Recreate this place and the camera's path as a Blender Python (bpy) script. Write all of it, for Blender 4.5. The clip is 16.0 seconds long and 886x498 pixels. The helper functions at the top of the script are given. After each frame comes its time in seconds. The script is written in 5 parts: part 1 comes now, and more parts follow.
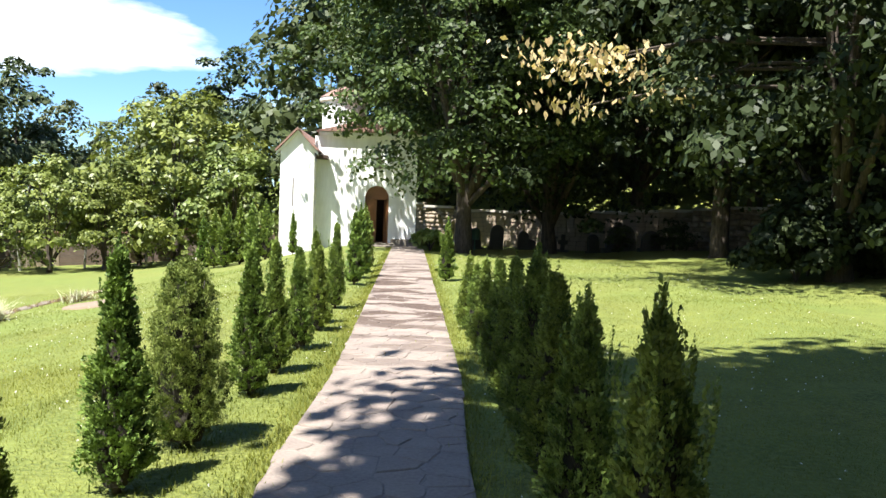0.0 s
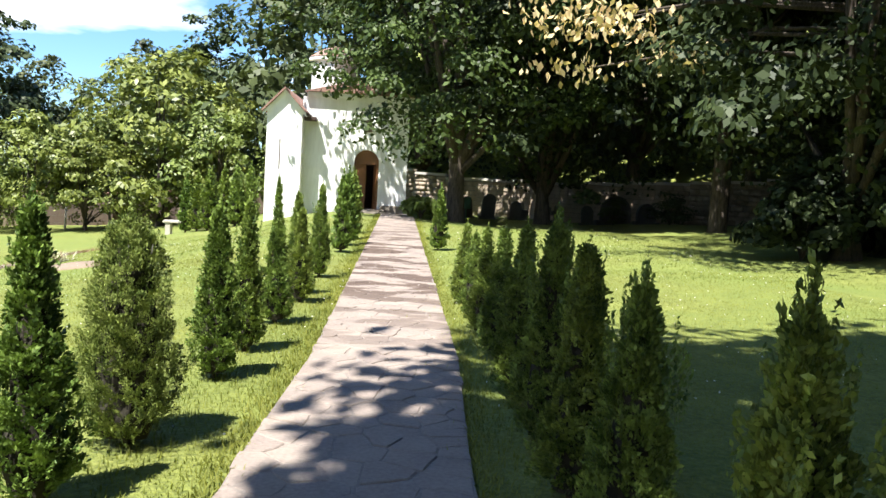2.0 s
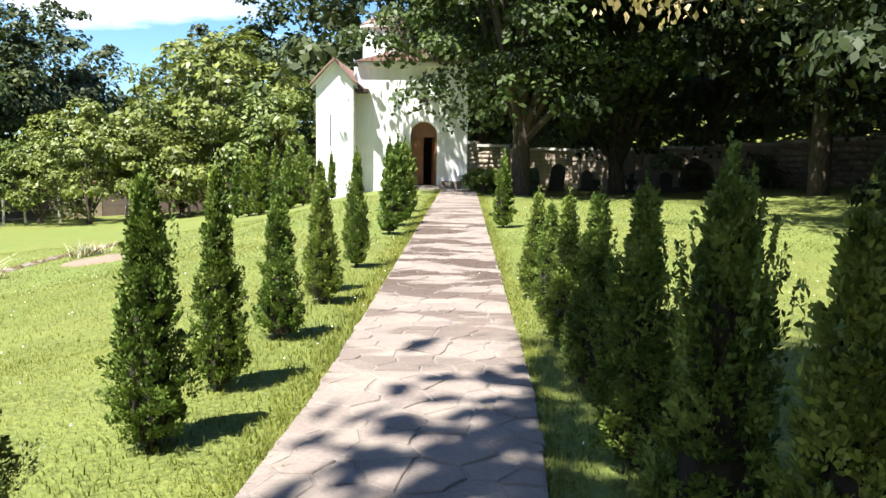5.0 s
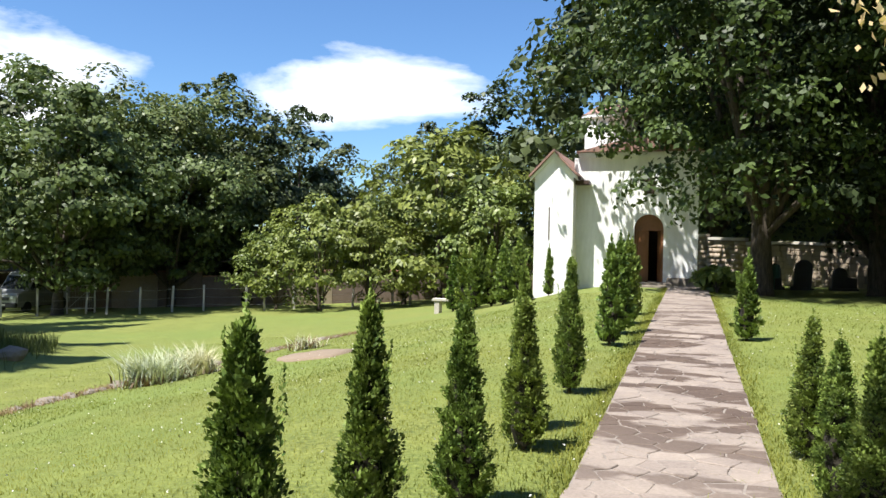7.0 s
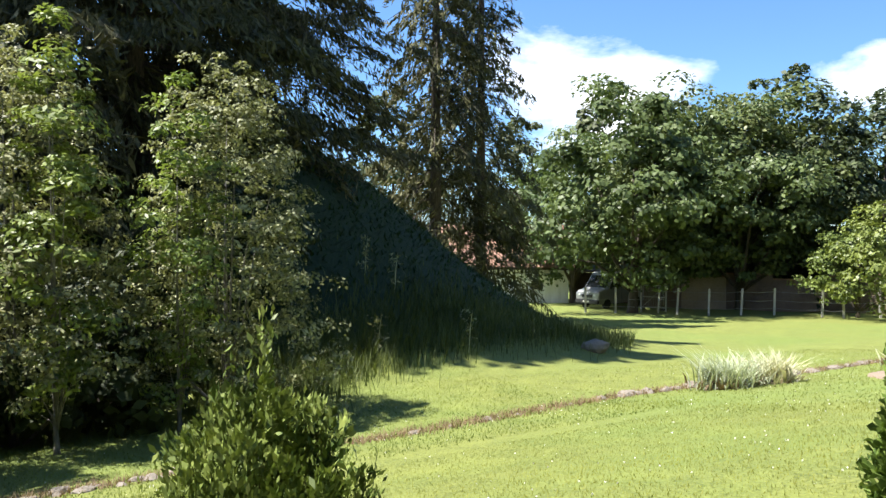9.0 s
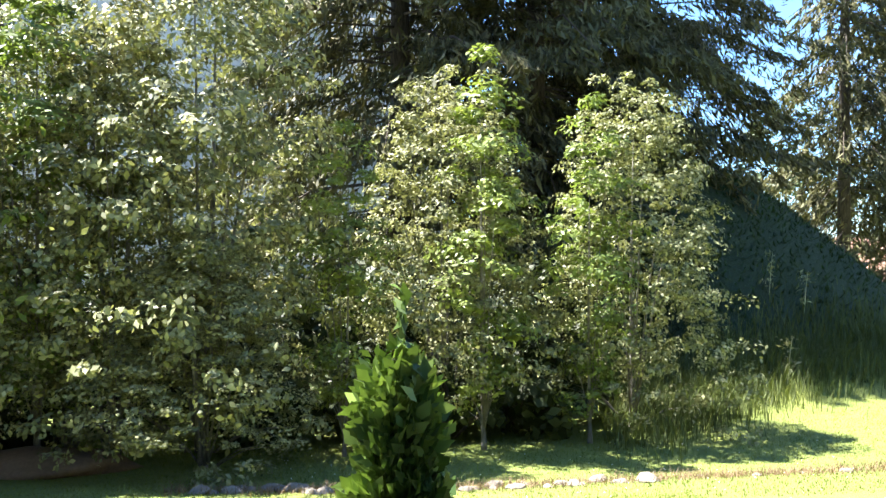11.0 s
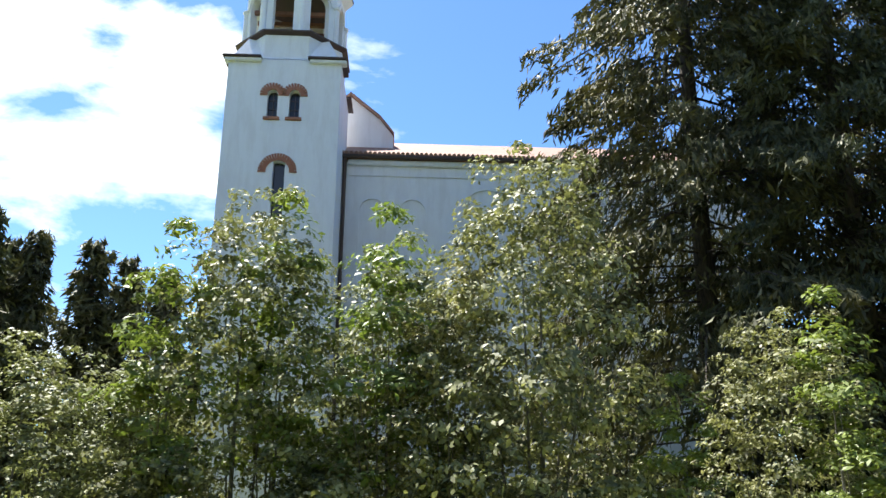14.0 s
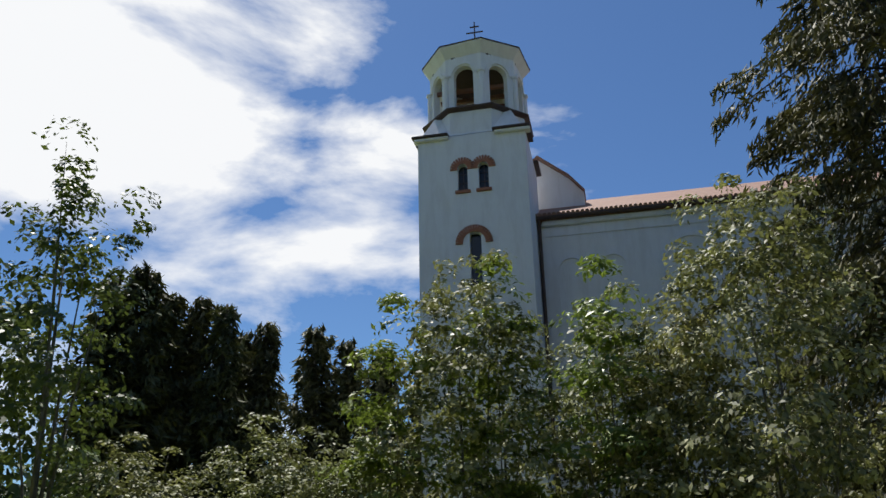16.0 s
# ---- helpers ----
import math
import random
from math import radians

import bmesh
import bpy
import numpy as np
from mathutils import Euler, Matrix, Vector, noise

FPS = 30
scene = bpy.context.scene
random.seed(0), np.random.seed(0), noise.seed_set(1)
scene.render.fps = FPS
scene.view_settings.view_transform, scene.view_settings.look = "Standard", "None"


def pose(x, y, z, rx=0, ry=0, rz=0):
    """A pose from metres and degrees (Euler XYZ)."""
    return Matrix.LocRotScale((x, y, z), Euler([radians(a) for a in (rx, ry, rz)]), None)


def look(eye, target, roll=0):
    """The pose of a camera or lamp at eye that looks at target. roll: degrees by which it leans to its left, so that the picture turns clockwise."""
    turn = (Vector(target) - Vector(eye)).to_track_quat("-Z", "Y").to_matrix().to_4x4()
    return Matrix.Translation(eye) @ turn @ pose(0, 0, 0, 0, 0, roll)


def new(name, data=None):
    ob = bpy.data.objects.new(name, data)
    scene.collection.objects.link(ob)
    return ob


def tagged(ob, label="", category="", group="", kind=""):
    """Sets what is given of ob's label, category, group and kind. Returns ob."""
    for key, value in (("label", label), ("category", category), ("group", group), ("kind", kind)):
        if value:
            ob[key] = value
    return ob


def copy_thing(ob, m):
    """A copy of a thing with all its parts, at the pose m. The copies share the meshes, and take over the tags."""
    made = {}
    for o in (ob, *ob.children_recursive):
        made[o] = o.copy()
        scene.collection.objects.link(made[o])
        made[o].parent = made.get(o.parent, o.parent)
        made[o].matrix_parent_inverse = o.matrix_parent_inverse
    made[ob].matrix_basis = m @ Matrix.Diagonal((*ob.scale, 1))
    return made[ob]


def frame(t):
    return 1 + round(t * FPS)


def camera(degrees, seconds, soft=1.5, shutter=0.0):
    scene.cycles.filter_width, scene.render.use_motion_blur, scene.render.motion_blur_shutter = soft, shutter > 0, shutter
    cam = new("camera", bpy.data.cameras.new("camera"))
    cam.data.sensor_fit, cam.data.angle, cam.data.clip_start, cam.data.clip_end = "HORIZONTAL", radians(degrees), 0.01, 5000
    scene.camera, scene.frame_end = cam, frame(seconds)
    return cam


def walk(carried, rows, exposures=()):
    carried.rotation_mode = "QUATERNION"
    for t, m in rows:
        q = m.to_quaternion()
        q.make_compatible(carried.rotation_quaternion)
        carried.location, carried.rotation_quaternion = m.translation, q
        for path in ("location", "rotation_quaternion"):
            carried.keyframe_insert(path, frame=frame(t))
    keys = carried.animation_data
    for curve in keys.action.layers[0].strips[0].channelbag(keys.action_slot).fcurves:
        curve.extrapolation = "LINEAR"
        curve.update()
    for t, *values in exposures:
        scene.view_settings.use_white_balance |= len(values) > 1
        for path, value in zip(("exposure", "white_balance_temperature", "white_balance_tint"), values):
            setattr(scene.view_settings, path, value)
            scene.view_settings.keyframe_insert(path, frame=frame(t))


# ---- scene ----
cam = camera(58.0, 16.0, soft=1.5)
METRES, EYE, TILT, LEAN, TURN = 7.2, 1.55, 0.0, 0.0, -2.4
ROWS = [
    (0.0, 0.0, 0.0, 0.0, 0.1, -2.95, -2.0),
    (0.5, -0.0031, 0.0074, -0.0026, -0.78, -3.91, -2.11),
    (1.0, -0.0019, 0.0383, -0.0061, -0.76, -3.73, -1.53),
    (1.5, -0.0052, 0.0872, -0.0075, 2.6, -6.93, -2.64),
    (2.0, -0.0101, 0.1246, -0.0112, -0.64, -5.13, -3.39),
    (2.5, -0.007, 0.1751, -0.0138, -1.38, -4.72, -2.02),
    (3.0, -0.0032, 0.2284, -0.014, 0.74, -7.27, -2.68),
    (5.5, 0.0031, 0.4787, -0.0361, 4.67, -6.66, -1.16),
    (6.0, 0.0094, 0.5367, -0.0256, 6.12, -4.67, -4.15),
    (6.5, -0.0069, 0.5774, -0.0182, 9.13, -0.1, -2.54),
    (7.0, -0.0271, 0.6052, -0.015, 19.64, -0.83, -1.02),
    (7.5, -0.0393, 0.626, -0.015, 32.8, -0.45, -1.24),
    (8.0, -0.0514, 0.659, -0.0209, 41.76, -1.08, -1.8),
    (8.5, -0.0641, 0.6582, -0.0214, 49.28, -1.05, -0.44),
    (9.0, -0.0838, 0.6426, -0.0222, 58.63, -1.07, -0.18),
    (9.5, -0.0866, 0.6393, -0.0224, 64.4, -1.04, -0.64),
    (10.0, -0.0882, 0.6274, -0.022, 70.93, -0.99, -0.73),
    (12.5, -0.1099, 0.4905, -0.0004, 101.02, 5.62, 0.03),
    (13.0, -0.1024, 0.4853, 0.0078, 103.15, 9.4, 0.07),
    (13.5, -0.089, 0.4769, 0.0154, 104.87, 12.36, -0.12),
    (14.0, -0.079, 0.4822, 0.03, 105.31, 16.24, -0.43),
    (14.5, -0.0787, 0.49, 0.0314, 105.21, 19.9, 0.13),
    (15.0, -0.0753, 0.4875, 0.0308, 105.18, 21.1, 0.27),
    (15.5, -0.0888, 0.4721, 0.0286, 110.05, 20.94, 1.04),
    (16.0, -0.1052, 0.4499, 0.0259, 120.7, 21.01, 1.22),
]
walk(cam, [(t, pose(0, 0, EYE, TILT, LEAN, TURN) @ pose(METRES * x, METRES * y, METRES * z, 90 + pitch, roll, yaw)) for t, x, y, z, yaw, pitch, roll in ROWS], exposures=[(0.0, 1.46), (3.0, 1.46), (5.5, 1.42), (7.0, 1.0), (7.5, 0.82), (8.5, 1.08), (9.0, 1.38), (10.0, 2.05), (12.5, 2.9), (13.0, 2.6), (13.5, 2.05), (14.0, 1.45), (14.5, 1.05), (15.0, 0.9), (15.5, 0.7), (16.0, 0.1)])

# ---- sky and sun ----
SUN_HEADING, SUN_UP = 143.0, 63.0


def toward(heading, up):
    """Unit vector for a heading in degrees (anticlockwise from +y) and an elevation."""
    a, b = radians(heading), radians(up)
    return Vector((-math.sin(a) * math.cos(b), math.cos(a) * math.cos(b), math.sin(b)))


world = bpy.data.worlds.new("sky")
scene.world = world
world.use_nodes = True
wt = world.node_tree
wt.nodes.clear()


def wnode(kind, **values):
    n = wt.nodes.new(kind)
    for key, value in values.items():
        n.inputs[key].default_value = value
    return n


def wmath(op, a, b=None):
    n = wt.nodes.new("ShaderNodeMath")
    n.operation = op
    for i, v in enumerate((a, b)):
        if v is None:
            continue
        if isinstance(v, (int, float)):
            n.inputs[i].default_value = v
        else:
            wt.links.new(v, n.inputs[i])
    return n.outputs[0]


sky = wt.nodes.new("ShaderNodeTexSky")
sky.sky_type, sky.sun_disc = "NISHITA", False
sky.sun_elevation, sky.sun_rotation = radians(SUN_UP), radians(-SUN_HEADING)
sky.air_density, sky.dust_density, sky.ozone_density = 1.0, 0.3, 1.2
coords = wt.nodes.new("ShaderNodeTexCoord")
stretch = wnode("ShaderNodeMapping", Scale=(1.0, 1.0, 2.6), Location=(0.35, 0.1, 0.0))
wt.links.new(coords.outputs["Generated"], stretch.inputs["Vector"])
billow = wnode("ShaderNodeTexNoise", Scale=3.2, Detail=9.0, Roughness=0.56, Distortion=0.25)
wt.links.new(stretch.outputs[0], billow.inputs["Vector"])
flatten = wnode("ShaderNodeMapping", Scale=(1.0, 1.0, 2.2))
wt.links.new(coords.outputs["Generated"], flatten.inputs["Vector"])
# cloud banks: heading, elevation, angular spread
cover = None
for heading, up, spread, weight in ((146, 30, 0.46, 0.60), (128, 23, 0.22, 0.42), (120, 21, 0.12, 0.30), (152, 12, 0.40, 0.42), (47, 9.5, 0.21, 0.45), (24.5, 9.3, 0.17, 0.37), (15, 6, 0.2, 0.25),
                                    (10, 5, 0.16, 0.30), (205, 30, 0.4, 0.4), (260, 20, 0.4, 0.35), (310, 25, 0.4, 0.35)):
    away = wt.nodes.new("ShaderNodeVectorMath")
    away.operation = "DISTANCE"
    wt.links.new(flatten.outputs[0], away.inputs[0])
    aim = toward(heading, up)
    away.inputs[1].default_value = (aim.x, aim.y, aim.z * 2.2)
    near = wmath("POWER", 2.718, wmath("MULTIPLY", wmath("POWER", wmath("DIVIDE", away.outputs["Value"], spread), 2.0), -1.0))
    near = wmath("MULTIPLY", near, weight)
    cover = near if cover is None else wmath("MAXIMUM", cover, near)
amount = wmath("ADD", wmath("SUBTRACT", billow.outputs["Fac"], 0.74), cover)
ramp = wt.nodes.new("ShaderNodeValToRGB")
ramp.color_ramp.elements[0].position, ramp.color_ramp.elements[1].position = 0.02, 0.19
wt.links.new(amount, ramp.inputs[0])
mix = wt.nodes.new("ShaderNodeMixRGB")
wt.links.new(ramp.outputs[0], mix.inputs[0])
blue = wt.nodes.new("ShaderNodeMixRGB")
blue.blend_type, blue.inputs[0].default_value, blue.inputs[2].default_value = "MULTIPLY", 1.0, (0.80, 1.12, 1.50, 1)
wt.links.new(sky.outputs[0], blue.inputs[1])
wt.links.new(blue.outputs[0], mix.inputs[1])
mix.inputs[2].default_value = (15.0, 15.2, 15.5, 1)
back = wnode("ShaderNodeBackground", Strength=0.058)
wt.links.new(mix.outputs[0], back.inputs["Color"])
wt.links.new(back.outputs[0], wt.nodes.new("ShaderNodeOutputWorld").inputs[0])

sun = new("sun", bpy.data.lights.new("sun", "SUN"))
sun.data.energy, sun.data.angle, sun.data.color = 5.3, radians(0.53), (1.0, 0.965, 0.91)
sun.matrix_world = look(toward(SUN_HEADING, SUN_UP) * 100, (0, 0, 0))

# ---- materials ----


class Mat:
    """A small node-material builder."""

    def __init__(self, name, rough=0.7, metal=0.0):
        self.m = bpy.data.materials.new(name)
        self.m.use_nodes = True
        self.t = self.m.node_tree
        self.b = self.t.nodes["Principled BSDF"]
        self.b.inputs["Roughness"].default_value, self.b.inputs["Metallic"].default_value = rough, metal
        self.where = self.t.nodes.new("ShaderNodeTexCoord").outputs["Object"]

    def node(self, kind, links=(), **values):
        n = self.t.nodes.new(kind)
        for key, value in values.items():
            n.inputs[key.replace("_", " ")].default_value = value
        for key, out in links:
            self.t.links.new(out, n.inputs[key])
        return n

    def noise(self, scale, detail=5.0, rough=0.6, distort=0.0, where=None):
        return self.node("ShaderNodeTexNoise", [("Vector", where or self.where)], Scale=scale, Detail=detail, Roughness=rough, Distortion=distort).outputs["Fac"]

    def world_place(self):
        self.where = self.node("ShaderNodeNewGeometry").outputs["Position"]

    def ramp(self, fac, *stops):
        n = self.node("ShaderNodeValToRGB", [("Fac", fac)])
        e = n.color_ramp.elements
        while len(e) < len(stops):
            e.new(0.5)
        for el, (p, c) in zip(e, stops):
            el.position, el.color = p, (*c, 1) if len(c) == 3 else c
        return n.outputs["Color"]

    def blend(self, fac, a, b, how="MIX"):
        n = self.node("ShaderNodeMixRGB")
        n.blend_type = how
        for i, v in enumerate((fac, a, b)):
            if isinstance(v, (int, float)):
                n.inputs[i].default_value = v
            elif isinstance(v, tuple):
                n.inputs[i].default_value = (*v, 1)
            else:
                self.t.links.new(v, n.inputs[i])
        return n.outputs[0]

    def base(self, out):
        self.t.links.new(out, self.b.inputs["Base Color"])
        return self

    def bump(self, height, strength=0.3, distance=0.02):
        n = self.node("ShaderNodeBump", [("Height", height)], Strength=strength, Distance=distance)
        self.t.links.new(n.outputs[0], self.b.inputs["Normal"])
        return self

    def island(self):
        return self.node("ShaderNodeNewGeometry").outputs["Random Per Island"]

    def each(self):
        return self.node("ShaderNodeObjectInfo").outputs["Random"]


def leafy(name, dark, mid, light, rough=0.5, through_light=0.35, patch=0.6, gloss=0.3):
    """Leaf material: colour differs leaf by leaf, and branch by branch in patches that imitate lit and shaded clumps;
    part of the light passes through.
    """
    k = Mat(name, rough)
    k.world_place()
    tone = k.ramp(k.island(), (0.0, dark), (0.5, mid), (1.0, light))
    patches = k.noise(patch, 3.0)
    tone = k.blend(k.ramp(patches, (0.38, (0, 0, 0)), (0.62, (1, 1, 1))), k.blend(0.45, tone, dark), k.blend(0.5, tone, light))
    tint = k.blend(k.each(), (0.85, 0.95, 0.9), (1.08, 1.02, 0.9))
    tone = k.blend(1.0, tone, tint, "MULTIPLY")
    k.base(tone)
    k.b.inputs["Specular IOR Level"].default_value = gloss
    thin = k.node("ShaderNodeBsdfTranslucent", [("Color", k.blend(1.0, tone, (1.28, 1.3, 0.8), "MULTIPLY"))])
    both = k.node("ShaderNodeMixShader", [(1, k.b.outputs[0]), (2, thin.outputs[0])], Fac=through_light)
    k.t.links.new(both.outputs[0], k.t.nodes["Material Output"].inputs["Surface"])
    return k.m


def plain(name, colour, rough=0.6, metal=0.0, vary=0.25, scale=6.0, relief=0.1, second=None):
    """Painted, stone, wood or metal surface with grain at two scales."""
    k = Mat(name, rough, metal)
    broad, fine = k.noise(scale * 0.25, 4.0), k.noise(scale * 4, 6.0)
    lo, hi = tuple(c * (1 - vary) for c in colour), tuple(min(1.0, c * (1 + vary * 0.6)) for c in colour)
    tone = k.ramp(broad, (0.3, lo), (0.7, second or hi))
    tone = k.blend(0.5, tone, k.ramp(fine, (0.3, lo), (0.7, hi)))
    k.base(tone)
    if relief:
        k.bump(fine, relief, 0.01)
    return k.m


def bark_material(name, dark, light):
    k = Mat(name, 0.9)
    squeeze = k.node("ShaderNodeMapping", [("Vector", k.where)], Scale=(6.0, 6.0, 1.2))
    ridges = k.noise(3.0, 8.0, 0.65, 0.4, squeeze.outputs[0])
    k.base(k.ramp(ridges, (0.35, dark), (0.65, light)))
    k.bump(ridges, 0.8, 0.03)
    return k.m


def whitewash(name, colour, stain):
    k = Mat(name, 0.85)
    k.world_place()
    streak = k.node("ShaderNodeMapping", [("Vector", k.where)], Scale=(1.6, 1.6, 0.3))
    damp = k.noise(1.4, 6.0, 0.65, 0.3, streak.outputs[0])
    grain = k.noise(30.0, 6.0)
    lumps = k.noise(2.2, 5.0)
    tone = k.ramp(damp, (0.38, stain), (0.56, colour))
    tone = k.blend(0.25, tone, k.ramp(lumps, (0.3, stain), (0.6, colour)))
    k.base(tone)
    k.bump(k.blend(0.5, lumps, grain), 0.35, 0.02)
    return k.m


def grass_ground():
    k = Mat("lawn_turf", 0.9)
    k.world_place()
    broad, mid, fine = k.noise(0.22, 4.0), k.noise(1.7, 5.0), k.noise(24.0, 5.0)
    tone = k.ramp(fine, (0.25, (0.058, 0.078, 0.013)), (0.5, (0.146, 0.17, 0.031)), (0.78, (0.275, 0.29, 0.075)))
    tone = k.blend(k.ramp(mid, (0.42, (0, 0, 0)), (0.72, (0.75, 0.75, 0.75))), tone, (0.22, 0.244, 0.05))
    tone = k.blend(k.ramp(broad, (0.4, (0, 0, 0)), (0.65, (0.5, 0.5, 0.5))), tone, (0.125, 0.19, 0.034))
    # a dark tone on the wooded mound stands in for its deep shade
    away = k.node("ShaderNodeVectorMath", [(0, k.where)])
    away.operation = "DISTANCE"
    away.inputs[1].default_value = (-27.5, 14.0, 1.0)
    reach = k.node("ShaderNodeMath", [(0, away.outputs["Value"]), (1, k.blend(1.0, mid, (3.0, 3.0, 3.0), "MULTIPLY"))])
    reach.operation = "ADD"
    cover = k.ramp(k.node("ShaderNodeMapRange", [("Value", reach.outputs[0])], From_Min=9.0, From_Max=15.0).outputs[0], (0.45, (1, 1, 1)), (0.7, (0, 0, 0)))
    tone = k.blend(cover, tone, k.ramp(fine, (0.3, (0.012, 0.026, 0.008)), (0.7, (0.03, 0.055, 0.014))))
    k.base(tone)
    k.bump(fine, 0.9, 0.05)
    return k.m


def flagstone_material():
    k = Mat("flagstone", 0.8)
    k.world_place()
    blotch, fine, damp = k.noise(2.5, 5.0), k.noise(40.0, 6.0), k.noise(0.9, 3.0)
    tone = k.ramp(k.each(), (0.0, (0.15, 0.115, 0.10)), (0.4, (0.26, 0.205, 0.165)), (0.75, (0.35, 0.29, 0.235)), (1.0, (0.21, 0.165, 0.135)))
    tone = k.blend(0.25, tone, k.ramp(k.island(), (0.0, (0.18, 0.145, 0.13)), (1.0, (0.34, 0.28, 0.23))))
    tone = k.blend(0.4, tone, k.ramp(blotch, (0.35, (0.15, 0.12, 0.105)), (0.65, (0.34, 0.28, 0.225))))
    tone = k.blend(0.3, tone, k.ramp(fine, (0.3, (0.14, 0.115, 0.10)), (0.7, (0.36, 0.31, 0.28))))
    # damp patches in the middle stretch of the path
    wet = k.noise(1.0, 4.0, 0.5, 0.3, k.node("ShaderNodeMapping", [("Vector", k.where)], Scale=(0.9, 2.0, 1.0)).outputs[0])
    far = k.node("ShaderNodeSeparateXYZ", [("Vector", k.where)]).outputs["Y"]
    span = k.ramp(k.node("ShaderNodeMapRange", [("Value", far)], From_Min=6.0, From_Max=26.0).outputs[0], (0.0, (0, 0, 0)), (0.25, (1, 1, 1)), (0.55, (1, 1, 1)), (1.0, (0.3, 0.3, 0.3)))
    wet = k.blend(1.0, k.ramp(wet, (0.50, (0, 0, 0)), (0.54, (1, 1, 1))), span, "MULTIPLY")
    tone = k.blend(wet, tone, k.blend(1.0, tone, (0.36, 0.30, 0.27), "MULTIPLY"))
    k.base(tone)
    k.bump(k.blend(0.5, blotch, fine), 0.5, 0.015)
    return k.m


M_TURF = grass_ground()
M_BLADE = leafy("grass_blade", (0.085, 0.11, 0.019), (0.168, 0.192, 0.036), (0.30, 0.31, 0.078), 0.6, 0.35, 0.35, 0.2)
M_MEADOW = leafy("meadow_grass", (0.05, 0.07, 0.02), (0.09, 0.12, 0.035), (0.15, 0.18, 0.06), 0.6, 0.2, 0.8)
M_CLOVER = plain("clover_flower", (0.75, 0.75, 0.68), 0.7, vary=0.1)
M_THUJA = leafy("thuja_foliage", (0.032, 0.062, 0.014), (0.11, 0.172, 0.034), (0.29, 0.37, 0.085), 0.5, 0.16, 7.0)
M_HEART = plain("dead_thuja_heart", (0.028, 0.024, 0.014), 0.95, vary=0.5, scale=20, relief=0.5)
# brighter thuja copy: sunlight on the tips is put into the leaf colour
M_THUJA_SUN = leafy("thuja_foliage_sunlit", (0.04, 0.07, 0.015), (0.12, 0.175, 0.034), (0.36, 0.41, 0.12), 0.5, 0.12, 14.0)
M_BROAD = leafy("broad_leaf", (0.05, 0.07, 0.026), (0.105, 0.138, 0.052), (0.175, 0.21, 0.08), 0.46, 0.2, 0.5, 0.22)
M_OAK = leafy("dark_leaf", (0.026, 0.036, 0.016), (0.055, 0.072, 0.03), (0.115, 0.138, 0.06), 0.48, 0.14, 0.5, 0.22)
# leaf colour lowered to stand for the shade among dense trees
M_WOODS = leafy("shaded_woods_leaf", (0.014, 0.022, 0.009), (0.03, 0.043, 0.017), (0.065, 0.085, 0.034), 0.5, 0.1, 0.5, 0.18)
M_LINDEN = leafy("linden_leaf", (0.018, 0.03, 0.009), (0.045, 0.07, 0.02), (0.12, 0.165, 0.05), 0.48, 0.2, 0.7, 0.22)
M_LIGHT = leafy("light_leaf", (0.09, 0.125, 0.028), (0.18, 0.23, 0.055), (0.30, 0.35, 0.10), 0.45, 0.28, 1.6)
M_FRUIT = leafy("olive_green_leaf", (0.07, 0.098, 0.026), (0.15, 0.19, 0.05), (0.26, 0.30, 0.085), 0.45, 0.2, 0.8)
M_SHRUB = leafy("shrub_leaf", (0.05, 0.06, 0.024), (0.195, 0.205, 0.10), (0.45, 0.44, 0.25), 0.55, 0.2, 2.4, 0.26)
M_CONIFER = leafy("conifer_spray", (0.032, 0.034, 0.017), (0.085, 0.087, 0.04), (0.185, 0.18, 0.092), 0.6, 0.1, 0.6, 0.2)
M_DRYLEAF = leafy("dry_pale_leaf", (0.40, 0.27, 0.13), (0.62, 0.46, 0.25), (0.75, 0.62, 0.40), 0.6, 0.3, 1.0)
M_DRYGRASS = leafy("grey_green_blade", (0.32, 0.33, 0.23), (0.48, 0.48, 0.36), (0.64, 0.61, 0.47), 0.6, 0.2, 2.0)
# mound grass colour with the deep shade put into it
M_MOUND_SHADE = leafy("shaded_mound_grass", (0.012, 0.03, 0.006), (0.025, 0.06, 0.012), (0.045, 0.095, 0.02), 0.6, 0.1, 0.8)
M_SOILY = leafy("withered_brown_leaf", (0.10, 0.065, 0.04), (0.19, 0.13, 0.08), (0.30, 0.22, 0.14), 0.7, 0.15, 2.0)
M_BARK = bark_material("bark", (0.035, 0.026, 0.02), (0.12, 0.095, 0.07))
M_BARK_GREY = bark_material("grey_bark", (0.09, 0.085, 0.075), (0.26, 0.24, 0.21))
M_FLAG = flagstone_material()
M_JOINT = plain("joint_soil", (0.25, 0.215, 0.185), 0.95, vary=0.4, scale=12, relief=0.5)
M_SOIL = plain("soil", (0.20, 0.13, 0.085), 0.95, vary=0.4, scale=5, relief=0.6)
M_DUST = plain("pale_dust", (0.23, 0.175, 0.125), 0.95, vary=0.25, scale=4, relief=0.5)
M_STONE = plain("rubble_stone", (0.24, 0.205, 0.165), 0.9, vary=0.35, scale=5, relief=0.6)
M_WALLSTONE = plain("wall_stone", (0.36, 0.29, 0.22), 0.9, vary=0.35, scale=3, relief=0.6)
M_COPING = plain("coping_stone", (0.52, 0.48, 0.42), 0.85, vary=0.3, scale=4, relief=0.4)
M_WHITE = whitewash("whitewash", (0.87, 0.87, 0.87), (0.70, 0.695, 0.685))
M_CHURCH = whitewash("cream_render", (0.78, 0.78, 0.80), (0.70, 0.69, 0.70))
